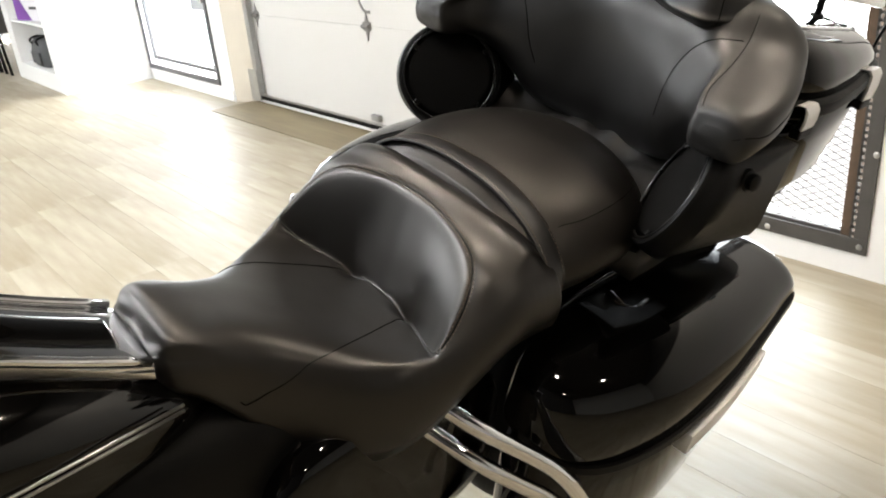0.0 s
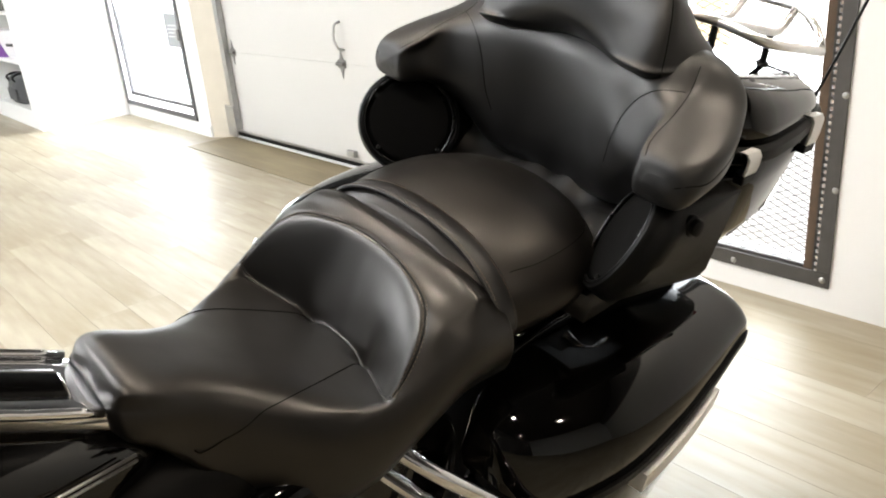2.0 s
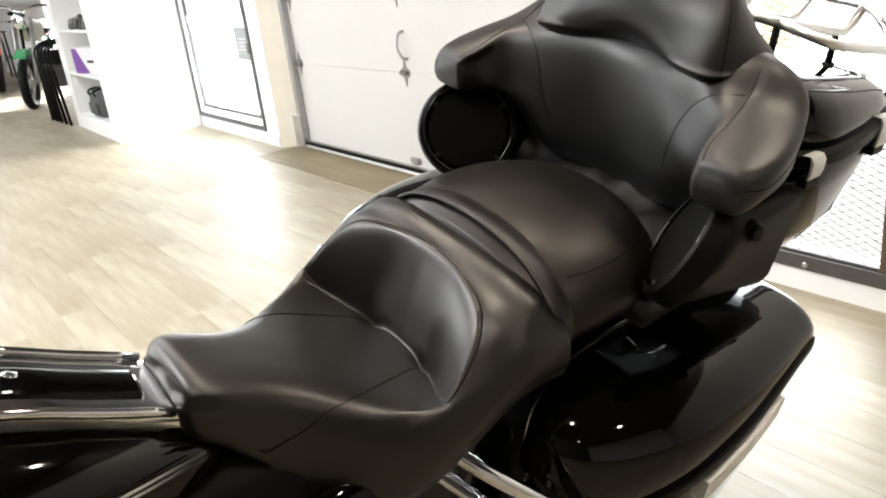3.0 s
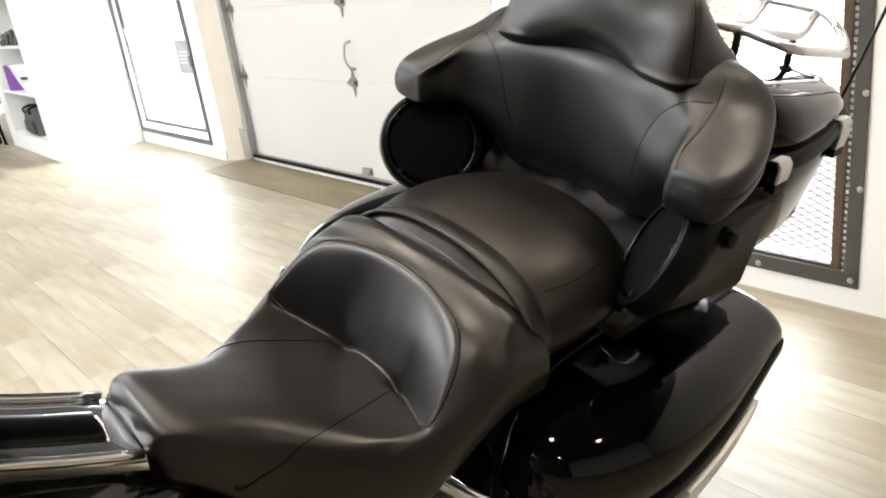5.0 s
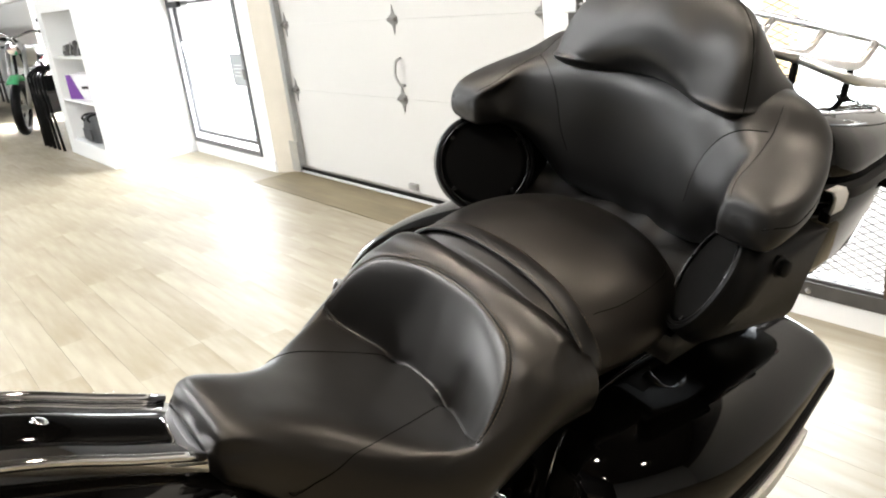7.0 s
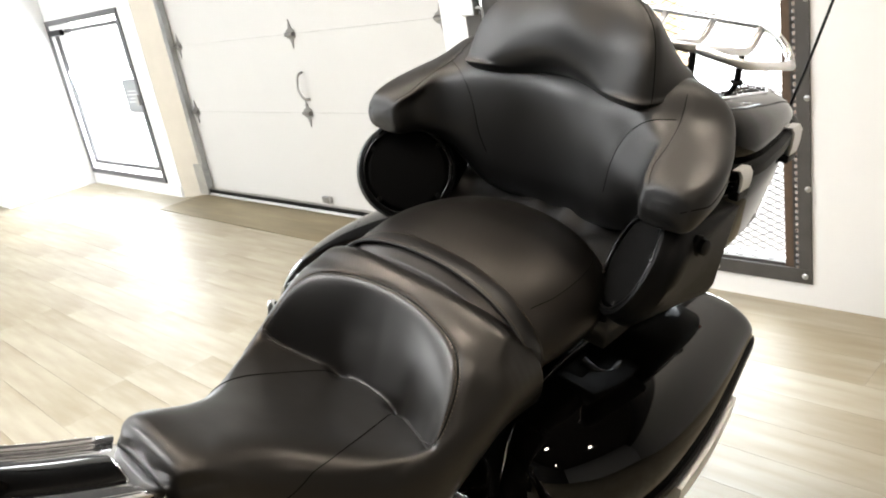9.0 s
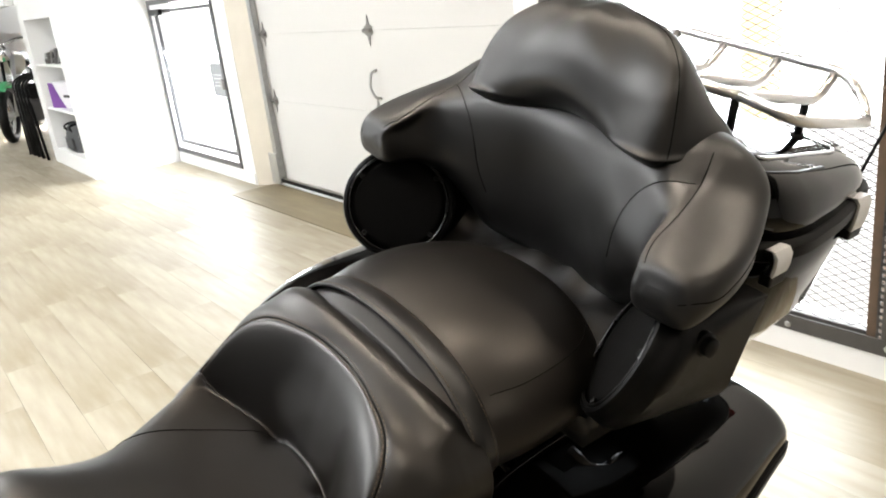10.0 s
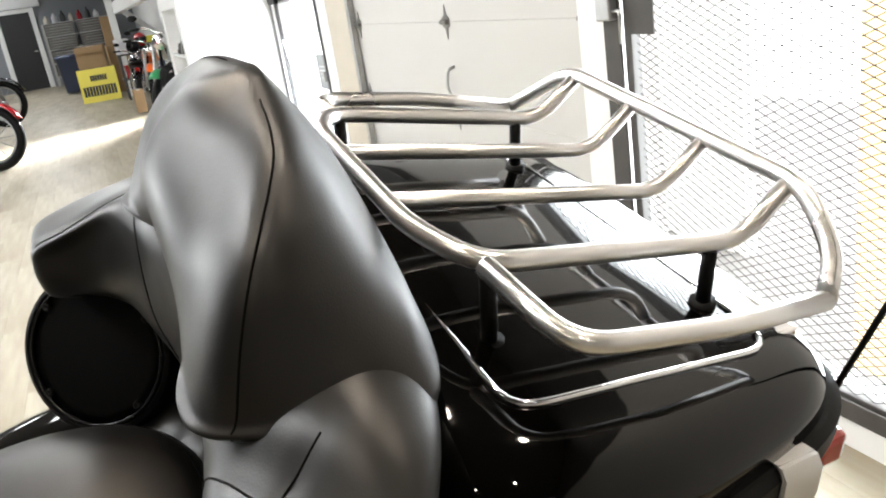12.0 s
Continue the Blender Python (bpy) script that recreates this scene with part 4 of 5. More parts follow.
trim = rounded([(1.882, -0.222, lid_z(1.882, 0.225)), (2.116, -0.214, lid_z(2.116, 0.217)), (2.116, 0.214, lid_z(2.116, 0.217)), (1.882, 0.222, lid_z(1.882, 0.225))], 0.03, closed=True)
bpy.context.view_layer.update()
laid = []
for p in trim:
    ok, co, nrm, _ = lid.ray_cast((p.x - BX, p.y, 1.4), (0, 0, -1))
    laid.append((p.x, p.y, co.z + 0.0015 if ok else p.z))
on_bike("lid_trim", tube(laid, 0.0028, 8, True), CHROME, "thin chrome moulding on the lid", lid)
bm_on_bike("rear_trim", box_bm(2.135, 2.158, -0.200, 0.200, 1.075, 1.0885, 0.003), CHROME, "chrome strip at the lid's rear edge", lid)
for bx, yb, low in ((1.834, -0.3010, 1.014), (2.080, -0.2800, 0.998)):
    pts = [(yb + 0.006, 1.052), (yb - 0.004, 1.054), (yb - 0.010, 1.046), (yb - 0.0105, 0.5 * (1.046 + low)), (yb - 0.008, low + 0.004), (yb + 0.002, low)]
    rings = []
    for k in (-1, -0.9, 0.9, 1):
        rings.append([(bx + k * 0.017, y, z) for y, z in pts] + [(bx + k * 0.017, y + 0.004, z) for y, z in pts[::-1]])
    latch = on_bike("latch", loft(rings), ZINC, "bright metal over-centre latch", bevel_angle=40)
    bm_on_bike("latch_base", box_bm(bx - 0.018, bx + 0.018, yb - 0.008, yb + 0.01, low - 0.012, low + 0.006, 0.003), RUBBER, "", latch)
bm = box_bm(2.165, 2.20, -0.24, -0.14, 0.955, 0.99, 0.008)
bm_on_bike("case_lamp", bm, RED, "red lens on the top case", shell)


# luggage rack
def rack():
    r = 0.0078

    def zb(x):
        return 1.211 - 0.215 * (x - 1.872)
    on_bike("rack_front_tube", tube(rounded([(2.174, -0.150, 1.190), (2.130, -0.152, 1.153), (1.897, -0.157, zb(1.897)), (1.872, -0.10, 1.213), (1.872, 0.10, 1.213), (1.897, 0.157, zb(1.897)), (2.130, 0.152, 1.153), (2.174, 0.150, 1.190)], 0.035, 7), r, 12), SATIN, "chrome front tube of the luggage rack")
    on_bike("rack_top_rail", tube(rounded([(2.138, -0.232, 1.140), (2.163, -0.212, 1.160), (2.176, -0.165, 1.194), (2.176, 0.165, 1.194), (2.163, 0.212, 1.160), (2.138, 0.232, 1.140)], 0.03), r), SATIN, "raised chrome rear rail")
    for s in (-1, 1):
        on_bike("rack_side_tube", tube(rounded([(1.899, s * 0.160, zb(1.899)), (1.913, s * 0.244, 1.190), (2.03, s * 0.248, 1.166), (2.138, s * 0.232, 1.140)], 0.03, 7), r, 12), SATIN)
    for y in (-0.052, 0.052):
        on_bike("rack_bar", tube(rounded([(1.872, y, zb(1.872)), (2.130, y, 1.153), (2.174, y, 1.190)], 0.035), r * 0.9), SATIN)
    for x in (1.905, 2.100):
        for y in (-0.152, 0.152):
            z1 = zb(x) - 0.004
            z0 = lid_z(x, y) - 0.004
            post = on_bike("rack_post", tube([(x, y, z0), (x, y, z1)], 0.0062, 10), RUBBER, "dark rack standoff")
            on_bike("collar", tube([(x, y, z0 + 0.002), (x, y, z0 + 0.014)], 0.011, 12), RUBBER, "", post)


rack()
on_bike("antenna", tube([(2.190, -0.222, 1.03), (2.215, -0.232, 1.12), (2.30, -0.252, 1.40)], 0.0028, 6), RUBBER, "thin black whip antenna")

# bridge between seat and backrest
rings = []
for k in range(25):
    u = k / 24
    x = 1.58 + 0.20 * u
    hw = 0.235 + 0.015 * math.sin(math.pi * u)
    z = 0.852 + 0.072 * u
    ys = np.linspace(-hw, hw, 121)
    fold = [0.0055 * math.sin(y * 46 + 5.0 * u + 1.5 * math.sin(y * 19)) + 0.0022 * math.sin(y * 95 - 9.0 * u) + 0.004 * math.sin(y * 27 + 17 * u) for y in ys]
    rings.append([(x, y, z + g) for y, g in zip(ys, fold)] + [(x, y, z - 0.05) for y in ys[::-1]])
on_bike("rear_apron", loft(rings), VINYL, "wrinkled grey-black vinyl apron under the backrest")
bm_on_bike("case_carrier", box_bm(1.62, 2.08, -0.13, 0.13, 0.79, 0.862, 0.02), RUBBER, "black carrier under the top case")


for sgn in (-1, 1):
    on_bike("case_bracket", tube(rounded([(1.660, sgn * 0.150, 0.815), (1.672, sgn * 0.185, 0.843), (1.70, sgn * 0.20, 0.855), (1.80, sgn * 0.18, 0.862)], 0.02), 0.009, 10), CHROME, "chrome bracket under the speaker")

# saddlebags
def saddlebag(s, up=0.0, out=0.0, fore=0.0):
    # stations: x, inner y, outer y, seam z, ridge z
    st = [(1.370, 0.215, 0.262, 0.602, 0.650), (1.380, 0.195, 0.300, 0.590, 0.685), (1.41, 0.172, 0.340, 0.580, 0.710), (1.47, 0.150, 0.376, 0.585, 0.728), (1.57, 0.137, 0.400, 0.605, 0.737), (1.70, 0.137, 0.397, 0.628, 0.738), (1.82, 0.155, 0.378, 0.644, 0.730),
          (1.92, 0.172, 0.357, 0.652, 0.722), (1.968, 0.180, 0.347, 0.654, 0.716), (1.988, 0.190, 0.338, 0.654, 0.700)]
    st = [(x - fore, yi + out, yo + out, zs + up, zt + up) for x, yi, yo, zs, zt in spline(st, 48)]
    rings, low, band = [], [], []
    for x, yi, yo, zs, zt in st:
        cy, hw = (yi + yo) / 2, (yo - yi) / 2
        top = []
        for k in range(31):
            t = k / 30
            yy = yi + (yo - yi) * t
            rise = (1 - 0.10 * t * t) * min(1.0, (1 - t ** 5.0)) ** 0.55 * smooth01(0.25 + t * 5.0)
            top.append((x, s * yy, zs + (zt - zs) * rise))
        rings.append([(x, s * (yi + 0.005), zs - 0.01)] + top + [(x, s * (yo - 0.01), zs - 0.01)])
        cz = zs - 0.022
        lo = []
        for k in range(28):
            a = 2 * math.pi * k / 28
            c, q = math.cos(a), math.sin(a)
            down = 0.15 - 0.15 * math.copysign(abs(q) ** 0.35, q)
            lo.append((x, s * (cy + (hw - 0.008) * math.copysign(abs(c) ** 0.35, c) - (0.13 * down if c > 0 else 0.0)), cz - down))
        low.append(lo)
        band.append([(x + 0.0, s * (yo + 0.004), zs - 0.004), (x, s * (yo + 0.004), zs - 0.018), (x, s * (yo - 0.02), zs - 0.018), (x, s * (yo - 0.02), zs - 0.004)])
    bag = on_bike("saddlebag", loft(low), PAINT, "gloss black hard saddlebag", nominal=True)
    on_bike("bag_lid", loft(rings), PAINT, "domed gloss black saddlebag lid", bag, nominal=True)
    # glossy tube added so the lid's inner edge shows a bright highlight line
    on_bike("lid_glint_edge", tube([(x, s * (yi + 0.13 * (yo - yi)), zs + (zt - zs) * 0.975) for x, yi, yo, zs, zt in st if 1.43 < x + fore < 1.86], 0.0045, 8), PAINT, "thin tube added to catch the lid edge's highlight", bag, nominal=True)
    on_bike("lid_seal", loft(band), RUBBER, "black rubber seal under the lid", bag, smooth=False, nominal=True)
    rings = [[(x, s * (yo + 0.012), zs - 0.028), (x, s * (yo + 0.009), zs - 0.068), (x, s * (yo - 0.035), zs - 0.072), (x, s * (yo - 0.025), zs - 0.028)] for x, yi, yo, zs, zt in st if 1.575 < x < 1.84]
    on_bike("bag_latch", loft(rings), ZINC, "long bright latch plate", bag, smooth=False, nominal=True)


saddlebag(-1)
saddlebag(1, 0.080, 0.074, 0.022)

# rear fender and under-seat body
rings = []
for k in range(24):
    a = radians(60 + 110 * k / 23)
    cx, cz, r = 1.80, 0.31, 0.41
    rings.append([(cx - r * math.cos(a) * (1 - 0.03 * (b / 0.10) ** 2), b, cz + r * math.sin(a) - 0.05 * (abs(b) / 0.115) ** 3) for b in np.linspace(-0.115, 0.115, 17)] + [(cx - (r - 0.02) * math.cos(a), b, cz + (r - 0.02) * math.sin(a) - 0.08) for b in np.linspace(0.11, -0.11, 17)])
on_bike("rear_fender", loft(rings), PAINT, "gloss black rear fender", nominal=True)


def wheel(name, cx, r, w):
    rings = []
    for k in range(49):
        a = 2 * math.pi * k / 48
        rings.append([(cx + (r - w * 0.45 + w * 0.45 * math.cos(b)) * math.cos(a), w * 0.5 * math.sin(b), r + (r - w * 0.45 + w * 0.45 * math.cos(b)) * math.sin(a)) for b in [2 * math.pi * j / 16 for j in range(16)]])
    tyre = on_bike(name, loft(rings, False), RUBBER, "black tyre on a cast wheel", nominal=True)
    hub = [[(cx + rr * math.cos(a), y, r + rr * math.sin(a)) for a in [2 * math.pi * j / 24 for j in range(24)]] for rr, y in ((0.05, -0.07), (0.06, -0.04), (0.06, 0.04), (0.05, 0.07))]
    on_bike("hub", loft(hub), STEEL, "", tyre, nominal=True)
    for j in range(9):
        a = 2 * math.pi * j / 9
        on_bike("spoke", tube([(cx + 0.05 * math.cos(a), 0, r + 0.05 * math.sin(a)), (cx + (r - w * 0.8) * math.cos(a), 0, r + (r - w * 0.8) * math.sin(a))], 0.012, 6), STEEL, "", tyre, nominal=True)


wheel("rear_wheel", 1.80, 0.32, 0.18)
wheel("front_wheel", 0.17, 0.32, 0.13)

# side covers, frame, engine block and exhaust under the seat
for s in (-1, 1):
    cover = [[(x, s * (0.125 + y), z) for x, z in ((cx + a, cz + c) for a, c in superellipse(hx, hz, 40, 3.2))] for y, hx, hz, cx, cz in ((-0.07, 0.21, 0.15, 1.19, 0.55), (0.035, 0.21, 0.15, 1.19, 0.55), (0.050, 0.20, 0.14, 1.19, 0.55), (0.062, 0.16, 0.10, 1.19, 0.55), (0.064, 0.05, 0.03, 1.19, 0.55))]
    on_bike("side_cover", loft(cover), PAINT, "gloss black side cover", nominal=True)
    on_bike("exhaust", tube([(1.0, s * 0.19, 0.20), (1.5, s * 0.21, 0.20), (1.92, s * 0.21, 0.21)], 0.045, 18), CHROME, "chrome exhaust silencer", nominal=True)
for dy, dz in ((0, 0), (0.012, -0.06)):
    g = rounded([(1.20, -0.17, 0.735 + dz), (1.225, -0.21, 0.713 + dz), (1.262, -0.262 - dy, 0.681 + dz), (1.37, -0.335 - dy, 0.59 + dz), (1.415, -0.378 - dy, 0.50 + dz), (1.405, -0.37, 0.28)], 0.05)
    on_bike("saddlebag_guard", tube(g, 0.0125, 14), CHROME, "chrome saddlebag guard rail", nominal=True)
    g = rounded([(1.22, 0.17, 0.74 + dz), (1.29, 0.29 + dy, 0.745 + dz), (1.345, 0.375 + dy, 0.735 + dz), (1.365, 0.395 + dy, 0.64 + dz), (1.36, 0.39, 0.30)], 0.05)
    on_bike("saddlebag_guard", tube(g, 0.0105, 14), CHROME, "chrome saddlebag guard rail", nominal=True)
# black fillers added to close the gaps below seat and tank
bm_on_bike("under_seat_filler", box_bm(1.08, 1.40, -0.12, 0.12, 0.58, 0.70, 0.03), RUBBER, "black filler block under the rider seat", nominal=True)
rings = [[(x, a, 0.62 + b) for a, b in superellipse(hw, hz, 40, 3.4)] for x, hw, hz in ((0.70, 0.09, 0.10), (0.73, 0.115, 0.13), (0.80, 0.125, 0.135), (0.95, 0.128, 0.14), (1.06, 0.135, 0.13), (1.10, 0.12, 0.10))]
on_bike("frame_filler", loft(rings), RUBBER, "satin black filler shape over the frame", nominal=True)
bm_on_bike("engine_case", box_bm(0.55, 1.22, -0.15, 0.15, 0.20, 0.50, 0.05), RUBBER, "black engine and gearbox block", nominal=True)
for x, tilt in ((0.80, -0.18), (0.98, 0.18)):
    bm = box_bm(-0.07, 0.07, -0.05, 0.05, 0, 0.16, 0.02)
    bmesh.ops.transform(bm, matrix=Matrix.Translation((x, 0, 0.46)) @ Matrix.Rotation(tilt, 4, "Y"), verts=bm.verts)
    bm_on_bike("cylinder", bm, RUBBER, "black engine cylinder", nominal=True)

# fuel tank with console
rings = []
for x, hw, zt, zb in ((0.30, 0.05, 0.86, 0.76), (0.34, 0.11, 0.945, 0.72), (0.42, 0.155, 0.975, 0.70), (0.55, 0.172, 0.975, 0.70), (0.68, 0.165, 0.945, 0.70), (0.78, 0.142, 0.900, 0.71), (0.86, 0.115, 0.858, 0.72), (0.92, 0.09, 0.825, 0.73), (0.96, 0.07, 0.80, 0.74)):
    cz, hz = (zt + zb) / 2, (zt - zb) / 2
    rings.append([(x, a, cz + b) for a, b in superellipse(hw, hz, 48, 2.7)])
tank = on_bike("fuel_tank", loft(rings), PAINT, "gloss black fuel tank", nominal=True)
CONSOLE_Z = [(0.36, 0.985), (0.45, 1.005), (0.60, 0.992), (0.70, 0.958), (0.75, 0.935), (0.81, 0.902), (0.89, 0.862), (0.925, 0.843)]


def bar(xs, hw, lift, drop, crown=0.0):
    out = []
    for x in xs:
        z = curve_at(x, CONSOLE_Z) + lift
        h = hw(x) if callable(hw) else hw
        out.append([(x, -h, z - drop), (x, -h, z - 0.003), (x, -h + 0.004, z)] + [(x, h * t, z + crown * (1 - t * t)) for t in (-0.6, -0.3, 0, 0.3, 0.6)] + [(x, h - 0.004, z), (x, h, z - 0.003), (x, h, z - drop)])
    return loft(out)


console = on_bike("tank_console", bar(np.linspace(0.36, 0.925, 24), lambda x: 0.063 - 0.02 * smooth01((0.5 - x) / 0.14), 0.0, 0.05), CHROME, "chrome tank console", bevel_angle=50, nominal=True)
on_bike("console_insert", bar(np.linspace(0.45, 0.868, 20), 0.031, 0.006, 0.01, 0.006), PAINT, "black insert of the console", console, bevel_angle=50, nominal=True)
for sgn in (-1, 1):
    on_bike("console_rail", tube([(x, sgn * 0.067, curve_at(x, CONSOLE_Z) + 0.002) for x in np.linspace(0.38, 0.893, 20)], 0.0065, 10), CHROME, "chrome side moulding", console, nominal=True)
    # two thin tubes draw the double crease along the tank's flank
    for dz in (0.0, -0.009):
        on_bike("tank_crease", tube([(0.50, sgn * 0.172, 0.86 + dz), (0.70, sgn * 0.163, 0.852 + dz), (0.81, sgn * 0.137, 0.836 + dz), (0.91, sgn * 0.106, 0.815 + dz)], 0.002, 8), STEEL, "thin dull metal line drawn for the tank's crease", tank, nominal=True)
on_bike("insert_end", tube([(0.869, -0.031, 0.872), (0.871, 0, 0.880), (0.869, 0.031, 0.872)], 0.003, 8), CHROME, "", console, nominal=True)
on_bike("chrome_button", loft([[(0.742 + r * math.cos(a) - h * 0.4, r * math.sin(a), 0.944 + h - 0.45 * r * math.cos(a)) for a in [2 * math.pi * k / 20 for k in range(20)]] for h, r in ((0, 0.011), (0.006, 0.011), (0.010, 0.006))]), CHROME, "round chrome button", console, nominal=True)

# front fairing, fork and bars, mostly ahead of the view
rings = []
for x, hw, zt, zb in ((0.02, 0.16, 1.10, 0.85), (0.08, 0.30, 1.20, 0.78), (0.18, 0.36, 1.22, 0.80), (0.25, 0.34, 1.20, 0.84)):
    cz, hz = (zt + zb) / 2, (zt - zb) / 2
    rings.append([(x, a, cz + b) for a, b in superellipse(hw, hz, 40, 2.6)])
on_bike("fairing", loft(rings), PAINT, "gloss black front fairing", nominal=True)
for s in (-1, 1):
    on_bike("fork_leg", tube([(0.17, s * 0.10, 0.32), (0.30, s * 0.10, 0.95)], 0.028, 12), CHROME, nominal=True)
    on_bike("handlebar", tube(rounded([(0.28, s * 0.03, 1.00), (0.30, s * 0.20, 1.10), (0.42, s * 0.40, 1.08), (0.52, s * 0.43, 1.06)], 0.06), 0.0125), CHROME, nominal=True)
on_bike("side_stand", tube([(1.0, -0.14, 0.26), (0.92, -0.30, 0.085)], 0.014), CHROME, "chrome side stand", nominal=True)

# ---- things on the shelves ----
PURPLE = surface("purple_card", (0.16, 0.05, 0.28), 0.5, bump=0)
CARD_WHITE = surface("white_card", (0.72, 0.71, 0.73), 0.5, bump=0)
DARK_CLOTH = surface("dark_nylon", (0.06, 0.062, 0.064), 0.75, fine=400, bump=0.3)
CARDBOARD = surface("brown_cardboard", (0.42, 0.28, 0.15), 0.8, dark=0.75, scale=9)
YELLOW = surface("yellow_sign_board", (0.86, 0.74, 0.10), 0.45, dark=0.93)
PRINT = surface("black_print", (0.02, 0.02, 0.02), 0.5, bump=0)
BLUE = surface("dark_blue_plastic", (0.035, 0.05, 0.10), 0.45)
ORANGE = surface("orange_plastic", (0.85, 0.16, 0.02), 0.35, coat=0.5, bump=0)
GREEN = surface("green_plastic", (0.05, 0.40, 0.15), 0.35, coat=0.5, bump=0)
RED_PAINT = surface("deep_red_paint", (0.35, 0.012, 0.018), 0.2, coat=1.0, bump=0)
OFFWHITE = surface("offwhite_plastic", (0.62, 0.58, 0.50), 0.45)
DARK_DOOR = surface("dark_door_paint", (0.007, 0.007, 0.008), 0.5)


def parcel():
    p = thing("boxed_product", (2.665, 9.03, 0.573), "purple and white printed carton on a bookcase shelf", "box")
    p.matrix_basis = p.matrix_basis @ Matrix.Rotation(radians(14), 4, "Z")
    part("carton", box_bm(-0.12, 0.12, -0.20, 0.20, 0, 0.24, 0.004), CARD_WHITE, p)
    bm = bmesh.new()
    vs = [bm.verts.new(v) for v in ((-0.1225, 0.20, 0.004), (-0.1225, -0.06, 0.004), (-0.1225, 0.03, 0.12), (-0.1225, 0.11, 0.236), (-0.1225, 0.20, 0.236))]
    bm.faces.new(vs)
    e = bmesh.ops.extrude_face_region(bm, geom=bm.faces[:])
    for v in e["geom"]:
        if isinstance(v, bmesh.types.BMVert):
            v.co.x -= 0.002
    part("printed_panel", bm, PURPLE, p, "purple printed panel")
    part("printed_bar", box_bm(-0.124, -0.121, -0.18, -0.06, 0.10, 0.125), PRINT, p)


parcel()


def tool_bag():
    b = thing("tool_bag", (2.68, 8.98, 0.159), "dark grey soft tool bag on the bottom shelf", "bag")
    rings = []
    for z, hx, hy in ((0, 0.14, 0.25), (0.02, 0.15, 0.265), (0.14, 0.155, 0.26), (0.22, 0.14, 0.24), (0.255, 0.10, 0.21), (0.265, 0.03, 0.12)):
        rings.append([(a, c, z) for a, c in superellipse(hx, hy, 32, 4)])
    v, f = loft(rings)
    attach("bag_body", mesh_of("bag_body", v, f, DARK_CLOTH), b)
    for y in (-0.10, 0.10):
        v, f = tube(rounded([(-0.12, y, 0.18), (-0.17, y, 0.24), (-0.10, y, 0.27), (0.0, y, 0.25)], 0.04), 0.010, 8)
        attach("strap", mesh_of("strap", v, f, RUBBER), b)
    part("pocket", box_bm(-0.172, -0.153, -0.15, 0.12, 0.03, 0.14, 0.006), DARK_CLOTH, b)


tool_bag()
rng = random.Random(3)


def loose_part(x, y, z, k):
    t = thing("metal_part", (x, y, z), "small dark metal engine part on a shelf", "engine part", "loose parts on the shelf")
    r = 0.035 + 0.025 * rng.random()
    h = 0.06 + 0.09 * rng.random()
    rings = [[(r * q * math.cos(a), r * q * math.sin(a) * 1.3, zz) for a in [2 * math.pi * i / 14 for i in range(14)]] for zz, q in ((0, 1), (h * 0.4, 1.05), (h * 0.45, 0.7), (h * 0.9, 0.6), (h, 0.3))]
    v, f = loft(rings)
    attach("casting", mesh_of("casting", v, f, STEEL if k % 3 == 1 else DARK_STEEL, False), t)
    v, f = tube([(0, 0, h * 0.8), (-0.03, 0.05, h * 0.9), (-0.04, 0.09, 0.015)], 0.007, 6)
    attach("lever", mesh_of("lever", v, f, STEEL), t)


for k in range(9):
    loose_part(2.56 + 0.09 * (k % 3), 8.50 + 0.09 * k, 0.990, k)

# ---- workshop end of the room ----


